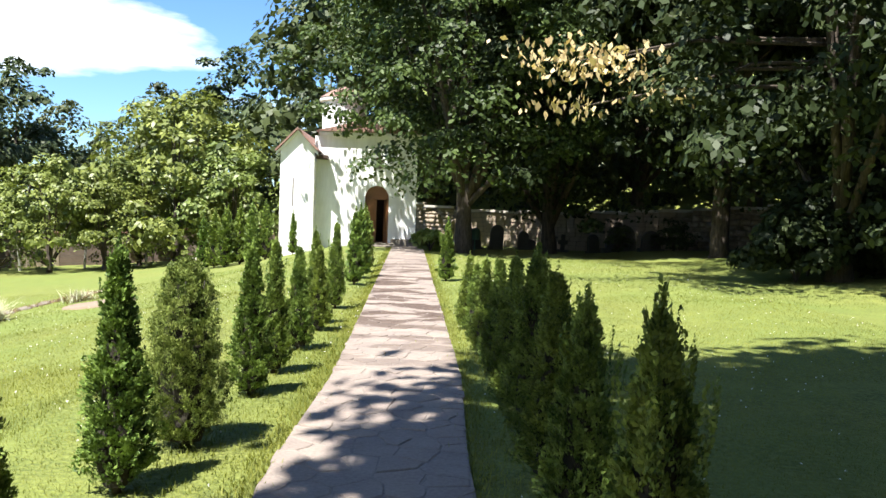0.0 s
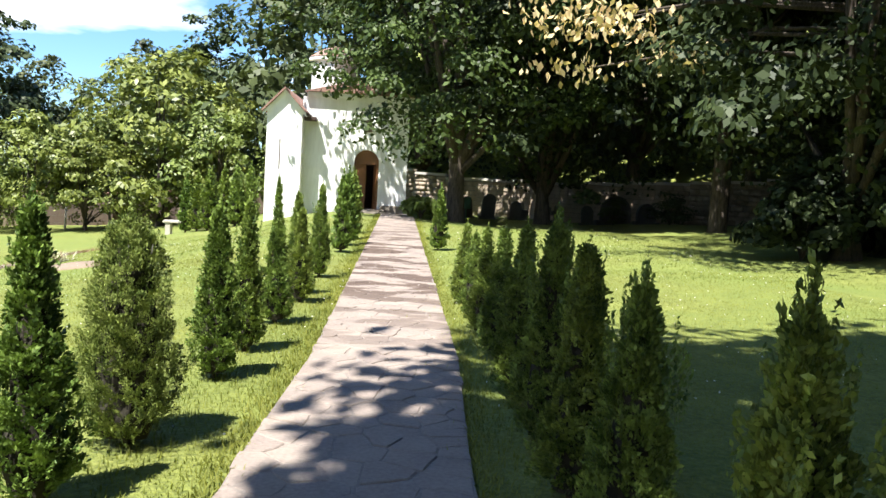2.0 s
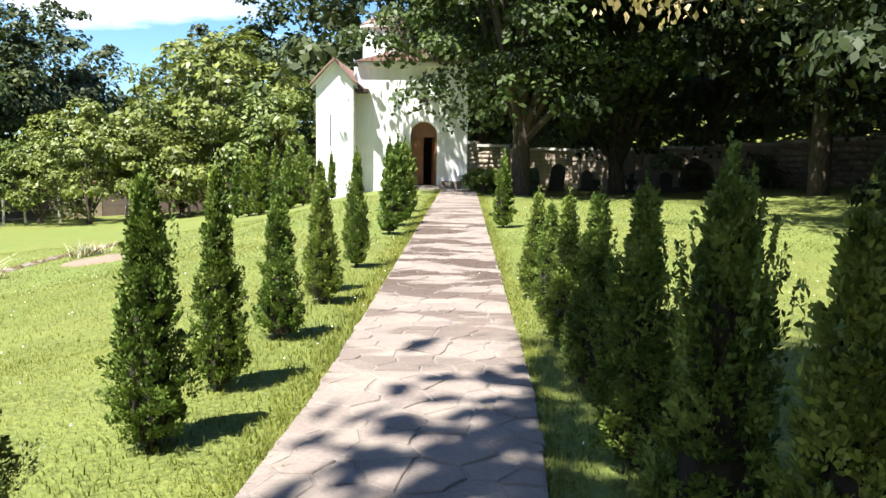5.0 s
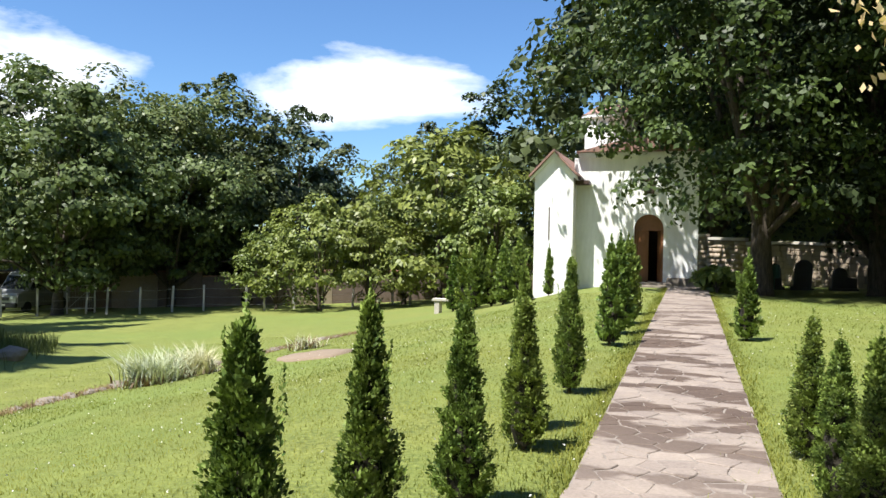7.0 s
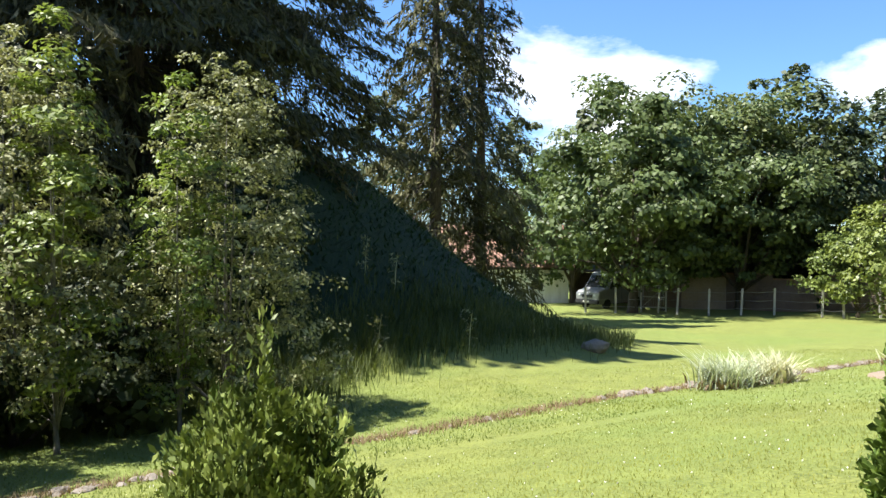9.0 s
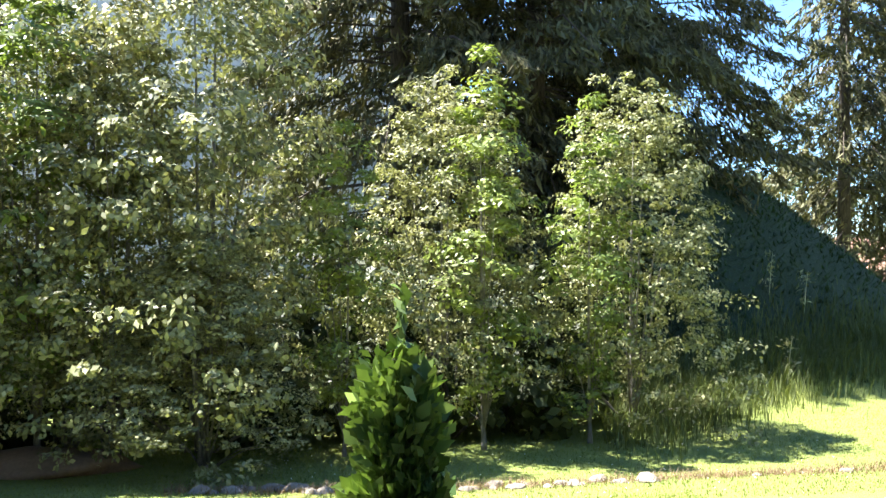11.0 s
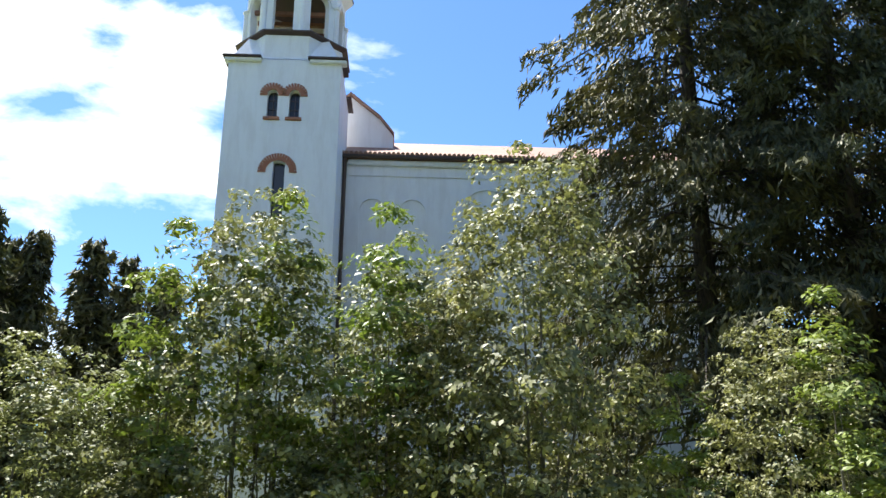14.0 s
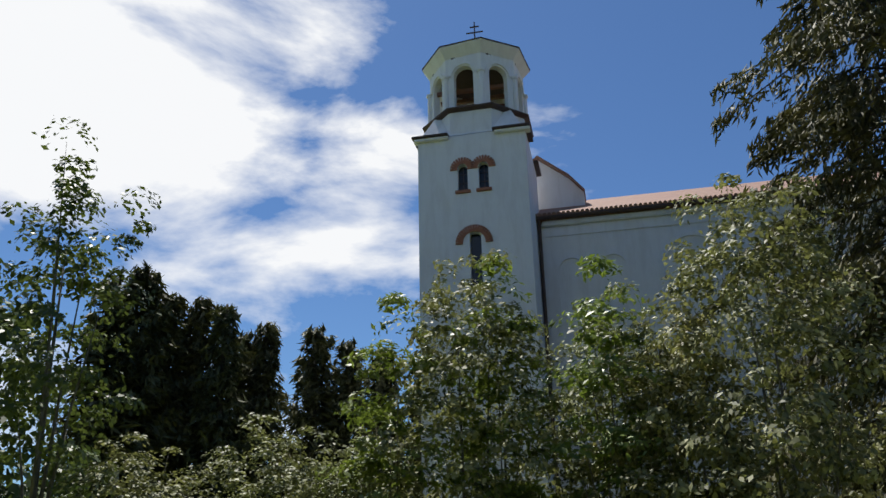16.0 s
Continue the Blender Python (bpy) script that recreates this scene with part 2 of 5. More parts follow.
M_BRICK = plain("brick", (0.36, 0.15, 0.09), 0.85, vary=0.4, scale=9, relief=0.5)
M_TILE = plain("clay_roof_tile", (0.36, 0.19, 0.13), 0.8, vary=0.4, scale=7, relief=0.4, second=(0.30, 0.20, 0.15))
M_PINK = plain("faded_red_roof", (0.30, 0.175, 0.14), 0.75, vary=0.3, scale=5, relief=0.3)
M_DARKTRIM = plain("dark_sheet_metal", (0.08, 0.05, 0.04), 0.55, 0.3, vary=0.3)
M_WOOD = plain("varnished_door_wood", (0.21, 0.085, 0.033), 0.45, vary=0.4, scale=9, relief=0.25)
M_DARKWOOD = plain("dark_beam_wood", (0.06, 0.04, 0.028), 0.8, vary=0.4, scale=9, relief=0.4)
M_GLASS = plain("dark_window_glass", (0.02, 0.022, 0.025), 0.08, vary=0.1, relief=0)
M_POST = plain("concrete_post", (0.50, 0.48, 0.44), 0.85, vary=0.25, scale=8, relief=0.3)
M_WIRE = plain("galvanised_wire", (0.35, 0.35, 0.34), 0.45, 0.8, vary=0.2, relief=0)
# van paint darkened to grey for the shade it stands in
M_PAINT = plain("shaded_vehicle_paint", (0.26, 0.27, 0.28), 0.3, 0.2, vary=0.06, relief=0)
M_TYRE = plain("tyre_rubber", (0.025, 0.025, 0.026), 0.85, vary=0.2)
M_CHROME = plain("steel", (0.45, 0.45, 0.46), 0.3, 0.9, vary=0.1, relief=0)
M_LAMPGLASS = plain("headlight_lens", (0.6, 0.62, 0.65), 0.1, vary=0.05, relief=0)
M_GRAVE = plain("dark_gravestone", (0.12, 0.115, 0.105), 0.8, vary=0.4, scale=6, relief=0.5)
M_BROWNWALL = plain("brown_yard_wall", (0.17, 0.12, 0.10), 0.9, vary=0.4, scale=3, relief=0.4, second=(0.26, 0.20, 0.17))
M_BIN = plain("green_painted_metal", (0.10, 0.22, 0.16), 0.5, vary=0.2)
M_INSIDE = plain("dim_plaster", (0.30, 0.25, 0.20), 0.9, vary=0.2)

# ---- mesh helpers ----


def mesh_quads(name, verts, quads, material, smooth=False):
    """A mesh from numpy arrays: verts (n,3), faces (m,3 or 4)."""
    me = bpy.data.meshes.new(name)
    verts, quads = np.asarray(verts, dtype=np.float32), np.asarray(quads, dtype=np.int32)
    k = quads.shape[1]
    me.vertices.add(len(verts))
    me.vertices.foreach_set("co", verts.ravel())
    me.loops.add(quads.size)
    me.loops.foreach_set("vertex_index", quads.ravel())
    me.polygons.add(len(quads))
    me.polygons.foreach_set("loop_start", np.arange(0, quads.size, k, dtype=np.int32))
    me.polygons.foreach_set("loop_total", np.full(len(quads), k, dtype=np.int32))
    if smooth:
        me.polygons.foreach_set("use_smooth", np.ones(len(quads), dtype=bool))
    me.update(calc_edges=True)
    me.materials.append(material)
    return me


def to_mesh(name, bm, material, smooth=False):
    me = bpy.data.meshes.new(name)
    bmesh.ops.recalc_face_normals(bm, faces=bm.faces)
    bm.to_mesh(me)
    bm.free()
    me.materials.append(material)
    if smooth:
        for p in me.polygons:
            p.use_smooth = True
    return me


def part(name, bm, material, parent=None, label="", smooth=False):
    """Links a bmesh (or a ready mesh) as one object under a thing or a part."""
    me = bm if isinstance(bm, bpy.types.Mesh) else to_mesh(name, bm, material, smooth)
    ob = new(name, me)
    if parent is not None:
        ob.parent = parent
    if label:
        ob["label"] = label
    return ob


def box(x0, x1, y0, y1, z0, z1, bevel=0.0, bm=None):
    out = bm or bmesh.new()
    r = bmesh.ops.create_cube(out, size=1, matrix=Matrix.Translation(((x0 + x1) / 2, (y0 + y1) / 2, (z0 + z1) / 2)) @ Matrix.Diagonal((x1 - x0, y1 - y0, z1 - z0, 1)))
    if bevel:
        edges = list({e for v in r["verts"] for e in v.link_edges})
        bmesh.ops.bevel(out, geom=edges, offset=bevel, segments=2, affect="EDGES", clamp_overlap=True)
    return out


def prism(points, depth, axis="y", start=0.0, bm=None):
    """A flat outline (u, z) pushed along y (or x, or z) by depth."""
    out = bm or bmesh.new()
    put = {"y": lambda u, z: (u, start, z), "x": lambda u, z: (start, u, z), "z": lambda u, z: (u, z, start)}[axis]
    f = out.faces.new([out.verts.new(put(u, z)) for u, z in points])
    ext = bmesh.ops.extrude_face_region(out, geom=[f])
    move = {"y": (0, depth, 0), "x": (depth, 0, 0), "z": (0, 0, depth)}[axis]
    bmesh.ops.translate(out, vec=move, verts=[v for v in ext["geom"] if isinstance(v, bmesh.types.BMVert)])
    return out


def tube(points, radii, sides=8, bm=None):
    """A tapering tube along points."""
    out = bm or bmesh.new()
    rings = []
    for i, p in enumerate(points):
        p = Vector(p)
        d = (Vector(points[min(i + 1, len(points) - 1)]) - Vector(points[max(i - 1, 0)])).normalized()
        a = d.orthogonal().normalized()
        b = d.cross(a)
        rings.append([out.verts.new(p + (a * math.cos(2 * math.pi * k / sides) + b * math.sin(2 * math.pi * k / sides)) * radii[i]) for k in range(sides)])
    for r0, r1 in zip(rings, rings[1:]):
        for k in range(sides):
            out.faces.new((r0[k], r0[(k + 1) % sides], r1[(k + 1) % sides], r1[k]))
    out.faces.new(rings[0][::-1])
    out.faces.new(rings[-1])
    return out


def lathe(profile, sides=16, bm=None, centre=(0, 0), turn=0.0):
    """Profile (radius, z) turned round the upright axis."""
    out = bm or bmesh.new()
    rings = [[out.verts.new((centre[0] + r * math.cos(2 * math.pi * k / sides + turn), centre[1] + r * math.sin(2 * math.pi * k / sides + turn), z)) for k in range(sides)] for r, z in profile]
    for r0, r1 in zip(rings, rings[1:]):
        for k in range(sides):
            out.faces.new((r0[k], r0[(k + 1) % sides], r1[(k + 1) % sides], r1[k]))
    out.faces.new(rings[0][::-1])
    out.faces.new(rings[-1])
    return out


def arched_wall(u0, u1, z0, z1, thick, openings, top=None):
    """A wall in the x-z plane, front at y=0 and back at y=thick, with round-headed openings (centre, width, sill, spring) cut through. top: a function of u for a gabled top."""
    bm = bmesh.new()
    cuts = {u0, u1}
    n = 10
    for c, w, sill, spring in openings:
        for k in range(n + 1):
            cuts.add(round(c - w / 2 * math.cos(math.pi * k / n), 4))
    if top:
        cuts |= {round(u0 + (u1 - u0) * k / 8, 4) for k in range(9)}
    cuts = sorted(cuts)
    roof = top or (lambda u: z1)
    verts = {}

    def v(u, z):
        key = (round(u, 4), round(z, 4))
        if key not in verts:
            verts[key] = bm.verts.new((u, 0, z))
        return verts[key]

    for a, b in zip(cuts, cuts[1:]):
        inside = [o for o in openings if o[0] - o[1] / 2 - 1e-4 <= a and b <= o[0] + o[1] / 2 + 1e-4]
        if not inside:
            bm.faces.new((v(a, z0), v(b, z0), v(b, roof(b)), v(a, roof(a))))
            continue
        c, w, sill, spring = inside[0]
        head = [spring + math.sqrt(max(0, (w / 2) ** 2 - (u - c) ** 2)) for u in (a, b)]
        if sill > z0 + 1e-3:
            bm.faces.new((v(a, z0), v(b, z0), v(b, sill), v(a, sill)))
        bm.faces.new((v(a, head[0]), v(b, head[1]), v(b, roof(b)), v(a, roof(a))))
    ext = bmesh.ops.extrude_face_region(bm, geom=list(bm.faces))
    bmesh.ops.translate(bm, vec=(0, thick, 0), verts=[g for g in ext["geom"] if isinstance(g, bmesh.types.BMVert)])
    return bm


# ---- the ground ----


def ground_z(x, y):
    """Height of the ground: level along the path, falling to the west, a wooded bank beyond the graveyard wall, a shaded mound in the south-west."""
    x, y = np.asarray(x, dtype=float), np.asarray(y, dtype=float)
    a = np.maximum(0, -1.8 - x)
    z = -2.6 * (1 - np.exp(-(a * a / (a + 3.0)) / 7.0)) - 0.022 * np.clip(a - 12, 0, 40)
    z = z - 0.02 * np.clip(y - 25, 0, 40) * np.clip((-6 - x) / 6, 0, 1)
    z = z - 0.022 * np.clip(y - 24, 0, 16) * np.clip((x + 1) / 4, 0, 1) + 0.06 * np.clip(x - 8, 0, 16)
    beyond = (y - 41.5) * 0.86 + (x - 3.0) * 0.52
    rise = np.clip(beyond - 1.5, 0, 40)
    z = z + 0.5 * rise * np.clip((x + 8) / 8, 0, 1)
    mound = np.hypot((x + 27.5) / 1.0, (y - 14.0) / 1.0)
    z = z + 7.6 * np.exp(-(mound / 8.2) ** 2.4)
    z = z + 0.03 * np.sin(x * 1.3 + 0.7 * np.sin(y * 0.9)) * np.clip((np.abs(x + 0.08) - 0.9) / 2, 0, 1)
    return z


def gz(x, y):
    return float(ground_z(x, y))


def axis_steps(lo, hi, c0, c1, fine, growth):
    out = list(np.arange(c0, c1, fine))
    s, p = fine, c1
    while p < hi:
        out.append(p)
        s *= growth
        p += s
    out.append(hi)
    s, p = fine, c0
    low = []
    while p > lo:
        s *= growth
        p -= s
        low.append(max(p, lo))
    return np.array(low[::-1] + out)


gx, gy = axis_steps(-600, 600, -34, 22, 0.5, 1.14), axis_steps(-600, 600, -6, 46, 0.5, 1.14)
GX, GY = np.meshgrid(gx, gy)
index = np.arange(GX.size).reshape(GX.shape)
sheet = np.stack([index[:-1, :-1], index[:-1, 1:], index[1:, 1:], index[1:, :-1]], -1).reshape(-1, 4)
under = (np.abs(GX + 0.075) < 0.55) & (GY > -8) & (GY < 30.2)
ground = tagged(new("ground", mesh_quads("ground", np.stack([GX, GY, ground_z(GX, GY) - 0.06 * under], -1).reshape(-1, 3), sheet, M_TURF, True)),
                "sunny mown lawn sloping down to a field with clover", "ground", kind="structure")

# ---- foliage builders ----
rng = np.random.default_rng(7)


def leaves(centres, size, spread=0.5, droop=0.0, wide=0.5, outward=None, facing=None, plane=None):
    """Pointed leaves as bent diamonds: returns verts and quads. outward: the way the leaves grow; facing: the way their upper sides look."""
    n = len(centres)
    if facing is not None:
        up = facing + rng.normal(size=(n, 3)) * spread
        up /= np.linalg.norm(up, axis=1)[:, None] + 1e-9
        d = np.cross(up, rng.normal(size=(n, 3)))
        d[:, 2] -= droop * 0.5
    else:
        d = rng.normal(size=(n, 3))
        if outward is not None:
            d = d * spread + outward
        d[:, 2] -= droop
        up = rng.normal(size=(n, 3)) if plane is None else plane + rng.normal(size=(n, 3)) * 0.3
    d /= np.linalg.norm(d, axis=1)[:, None] + 1e-9
    side = np.cross(d, up)
    side /= np.linalg.norm(side, axis=1)[:, None] + 1e-9
    up = np.cross(side, d)
    s = (size * rng.uniform(0.55, 1.4, n))[:, None]
    v = np.stack([centres - d * s * 0.5, centres + side * s * wide * 0.5 + up * s * 0.09, centres + d * s * 0.5, centres - side * s * wide * 0.5 + up * s * 0.09], 1)
    return v.reshape(-1, 3), np.arange(4 * n).reshape(-1, 4)


def crown_points(radius, height, billows, per, billow_size, lump=0.35, hollow=0.55, flare=0.0):
    """Leaf places for a crown of billows: an uneven ellipsoid of leafy heaps, base at z=0."""
    d = rng.normal(size=(billows, 3))
    d /= np.linalg.norm(d, axis=1)[:, None]
    seed = Vector((radius * 3.1, height * 1.7, billows * 0.37))
    wob = np.array([noise.noise(Vector(p) * 1.9 + seed) for p in d])
    r = (hollow + (1 - hollow) * rng.uniform(0, 1, billows) ** 0.5) * np.clip(1 + lump * wob, 0.5, 1.12)
    c = d * r[:, None] * np.array([radius, radius, height / 2]) + np.array([0, 0, height / 2])
    taper = np.clip(1.1 - 0.4 * np.clip(c[:, 2] / height, 0, 1.2) ** 2, 0.45, 1.2)
    c[:, :2] *= (taper + flare * np.clip(1 - c[:, 2] / (0.6 * height), 0, 1) ** 1.5)[:, None]
    own = billow_size * rng.uniform(0.45, 1.45, billows)
    e = rng.normal(size=(billows, per, 3))
    e /= np.linalg.norm(e, axis=2)[:, :, None]
    e[:, :, 2] = np.where(e[:, :, 2] < -0.35, -e[:, :, 2], e[:, :, 2])
    depth = rng.uniform(0.35, 1.08, (billows, per)) ** 0.5
    off = e * (own[:, None] * depth)[:, :, None] * np.array([1, 1, 0.72])
    p = (c[:, None, :] + off).reshape(-1, 3)
    face = (e * 0.8 + d[:, None, :] * 0.5 + np.array([0, 0, 0.45])).reshape(-1, 3)
    return p, face, c


def limbs(trunk_top, crown_base, targets, r0, bm=None):
    bm = bm or bmesh.new()
    for i, t in enumerate(targets):
        s = Vector((0, 0, crown_base + (trunk_top - crown_base) * (i / max(1, len(targets)))))
        e = Vector(t)
        mid = s.lerp(e, 0.5) + Vector((0, 0, 0.12 * (e - s).length))
        tube([s, s.lerp(mid, 0.5) + Vector((0, 0, 0.05)), mid, mid.lerp(e, 0.6), e], [r0 * 0.45, r0 * 0.36, r0 * 0.25, r0 * 0.14, r0 * 0.04], 6, bm)
    return bm


def broad_tree(label, height=14.0, radius=4.5, base=2.5, clumps=90, per=130, leaf=0.30, clump_size=1.1, trunk=0.28, material=None, bark=None, lump=0.5, hollow=0.5, wide=0.6, droop=0.4, flare=0.0):
    """Broadleaved tree: tapered trunk, limbs and a crown of clumped leaves."""
    tree = tagged(new("tree"), label, "tree")
    lean = rng.uniform(-0.25, 0.25, 2)
    top = height * 0.8
    pts = [(0, 0, -0.4), (0, 0, 0.15), (lean[0] * 0.3, lean[1] * 0.3, base), (lean[0], lean[1], (base + top) / 2), (lean[0] * 1.2, lean[1] * 0.8, top)]
    part("trunk", tube(pts, [trunk * 1.5, trunk * 1.1, trunk * 0.85, trunk * 0.5, trunk * 0.08], 10), bark or M_BARK, tree, smooth=True)
    p, out, c = crown_points(radius, height - base, clumps, per, clump_size, lump, hollow, flare)
    p[:, 2] += base
    c = c + np.array([0, 0, base])
    pick = c[rng.choice(len(c), 9, replace=False)]
    for q in pick:
        part("limb", limbs(min(q[2], top), base * 0.9, [q * np.array([0.9, 0.9, 1])], trunk), bark or M_BARK, tree, smooth=True)
    v, f = leaves(p, leaf, 0.45, droop, wide, facing=out)
    part("crown", mesh_quads("crown", v, f, material or M_BROAD), None, tree)
    return tree


def conifer(label, height=20.0, radius=4.0, base=1.0, whorls=46, material=None, trunk=0.32, bare=0.15, droop=0.35, leaf=0.30, dens=1.0):
    """Spruce: straight trunk, drooping boughs in whorls, hanging sprays."""
    tree = tagged(new("conifer_tree"), label, "tree")
    part("trunk", tube([(0, 0, -0.5), (0, 0, height * 0.5), (0, 0, height)], [trunk, trunk * 0.6, 0.03], 9), M_BARK, tree, smooth=True)
    pts, outs = [], []
    wood = bmesh.new()
    for i in range(whorls):
        z = base + (height - base) * (i / whorls) ** 0.95
        reach = radius * (1 - (z - base) / (height - base)) ** 0.75 * rng.uniform(0.75, 1.15) + 0.25
        for k in range(6):
            a = rng.uniform(0, 2 * math.pi)
            r = reach * rng.uniform(0.65, 1.1)
            drop = droop * r * rng.uniform(0.6, 1.3)
            if k < 3:
                tube([(0, 0, z), (r * 0.5 * math.cos(a), r * 0.5 * math.sin(a), z - drop * 0.15), (r * math.cos(a), r * math.sin(a), z - drop * 0.8)], [trunk * 0.12, trunk * 0.08, 0.008], 4, wood)
            n = int((10 + r * 22) * dens)
            s = bare + (1 - bare) * rng.uniform(0, 1, n) ** 0.7
            q = np.stack([r * s * math.cos(a), r * s * math.sin(a), z - drop * s ** 1.6 + 0.1 * r * s], 1)
            across = rng.normal(size=n) * 0.16 * r * (1.1 - s)
            q[:, 0] += -math.sin(a) * across
            q[:, 1] += math.cos(a) * across
            q[:, 2] -= np.abs(rng.normal(size=n)) * 0.22
            pts.append(q)
            outs.append(np.tile([0.55 * math.cos(a), 0.55 * math.sin(a), -0.75], (n, 1)))
    part("branchwork", wood, M_BARK, tree)
    v, f = leaves(np.concatenate(pts), leaf, 0.5, 0.1, 0.2, np.concatenate(outs))
    part("needles", mesh_quads("needles", v, f, material or M_CONIFER), None, tree)
    return tree


def thuja(height=1.3, radius=0.24, count=20000, spiky=0.0, material=None, leaf=0.023, blunt=0.85, tufts=460, open_top=0.0):
    """Young cone-shaped thuja: short stem, dead heart coloured dark to deepen the gaps, and knobbly flat sprays growing
    out and up.
    """
    t = tagged(new("thuja"), "young cone-shaped green thuja planted along the path", "shrub", "thuja rows along the path")
    part("stem", tube([(0, 0, -0.1), (0.01, 0, height * 0.5), (0, 0.01, height * 0.92)], [0.024, 0.014, 0.003], 6), M_BARK, t, smooth=True)

    def girth(h):
        return np.clip(np.minimum(0.62 + 2.2 * h, 1.0) * (1 - h) ** blunt * 1.15, 0.03, 1.0)

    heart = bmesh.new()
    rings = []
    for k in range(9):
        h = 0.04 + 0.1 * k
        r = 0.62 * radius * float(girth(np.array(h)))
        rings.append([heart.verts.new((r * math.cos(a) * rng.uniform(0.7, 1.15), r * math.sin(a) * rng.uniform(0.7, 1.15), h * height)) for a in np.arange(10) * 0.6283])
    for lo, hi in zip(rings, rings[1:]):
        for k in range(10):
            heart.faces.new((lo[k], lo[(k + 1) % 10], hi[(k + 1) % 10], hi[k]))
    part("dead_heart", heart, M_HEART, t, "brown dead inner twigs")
    h = rng.uniform(0.0, 1.0, tufts)
    ang = rng.uniform(0, 2 * math.pi, tufts)
    bump = np.array([noise.noise(Vector((math.cos(a) * 1.8, math.sin(a) * 1.8, z * 6.0 + height * 7 + radius * 90))) for a, z in zip(ang, h)])
    rr = radius * girth(h) * (0.86 + 0.42 * bump) * rng.uniform(0.55, 1.05, tufts)
    c = np.stack([rr * np.cos(ang), rr * np.sin(ang), 0.05 + h * (height - 0.15)], 1)
    per = count // tufts
    out = np.stack([np.cos(ang), np.sin(ang), 0 * ang], 1)
    grow = out * (rng.uniform(0.25, 0.95, tufts) * (1 - 0.85 * h))[:, None] + np.array([0, 0, 0.8]) + rng.normal(size=(tufts, 3)) * (0.22 - 0.12 * h)[:, None]
    grow /= np.linalg.norm(grow, axis=1)[:, None]
    fan = np.cross(grow, out + rng.normal(size=(tufts, 3)) * 0.8)
    fan /= np.linalg.norm(fan, axis=1)[:, None]
    flat = np.cross(fan, grow)
    along = rng.uniform(0, 1, (tufts, per)) ** 0.8
    length = rng.uniform(0.06, 0.125, tufts) * (1 - 0.3 * h)
    across = np.clip(rng.normal(size=(tufts, per)), -1.7, 1.7) * 0.028 * np.sin(np.clip(along * 2.6 + 0.4, 0, 3.0))
    curl = -5.0 * across ** 2
    p = c[:, None, :] + grow[:, None, :] * (along * length[:, None])[:, :, None] + fan[:, None, :] * across[:, :, None] + flat[:, None, :] * (curl + rng.normal(size=(tufts, per)) * 0.005)[:, :, None]
    way = grow[:, None, :] + fan[:, None, :] * (across * 24)[:, :, None]
    level = np.broadcast_to(flat[:, None, :], p.shape) + out[:, None, :] * 0.35
    p, way, level = p.reshape(-1, 3), way.reshape(-1, 3), level.reshape(-1, 3)
    for k in range(int(16 * spiky)):
        a, r0 = rng.uniform(0, 6.28), rng.uniform(0.0, radius * 0.75) if k else 0.0
        z0 = height * (0.98 - 0.40 * r0 / radius)
        tip = Vector((r0 * 1.3 * math.cos(a), r0 * 1.3 * math.sin(a), z0 + rng.uniform(0.03, 0.13)))
        root = Vector((r0 * math.cos(a), r0 * math.sin(a), z0 - 0.16))
        q = np.array([root.lerp(tip, u) for u in np.linspace(0.0, 1, 46)]) + rng.normal(size=(46, 3)) * np.linspace(0.012, 0.003, 46)[:, None]
        p, way = np.concatenate([p, q]), np.concatenate([way, np.tile([0.25 * math.cos(a), 0.25 * math.sin(a), 1.0], (46, 1)) + rng.normal(size=(46, 3)) * 0.35])
        level = np.concatenate([level, rng.normal(size=(46, 3))])
    v, f = leaves(p, leaf, 0.35, 0.0, 0.5 if leaf > 0.016 else 0.42, way, plane=level)
    part("crown", mesh_quads("crown", v, f, material or M_THUJA), None, t)
    if open_top:
        for k in range(6):
            a = k * 1.05 + 0.4
            part("twig", tube([(0, 0, height * 0.45), (radius * 0.4 * math.cos(a), radius * 0.4 * math.sin(a), height * 0.7), (radius * 0.5 * math.cos(a), radius * 0.5 * math.sin(a), height * 0.86)], [0.009, 0.006, 0.002], 5), M_BARK_GREY, t)
    return t


def put(thing, x, y, scale=1.0, turn=0.0, lift=0.0, wide=1.0):
    """A copy of a thing on the ground at x, y."""
    return copy_thing(thing, Matrix.LocRotScale((x, y, gz(x, y) + lift), Euler((0, 0, radians(turn))), (scale * wide, scale * wide, scale)))


def move(thing, x, y, scale=1.0, turn=0.0, lift=0.0, wide=1.0):
    thing.matrix_basis = Matrix.LocRotScale((x, y, gz(x, y) + lift), Euler((0, 0, radians(turn))), (scale * wide, scale * wide, scale))
    return thing


def spread(makers, places):
    """Each kind of thing first at one place, then as copies. places: (kind, x, y, scale, turn, wide[, label])."""
    made = {}
    for kind, x, y, s, turn, wide, *label in places:
        if kind not in made:
            made[kind] = makers[kind]()
            ob = move(made[kind], x, y, s, turn, 0, wide)
        else:
            ob = copy_thing(made[kind], Matrix.LocRotScale((x, y, gz(x, y)), Euler((0, 0, radians(turn))), (1, 1, 1)))
            ob.scale = (s * wide, s * wide, s)
        if label:
            ob["label"] = label[0]
    return made


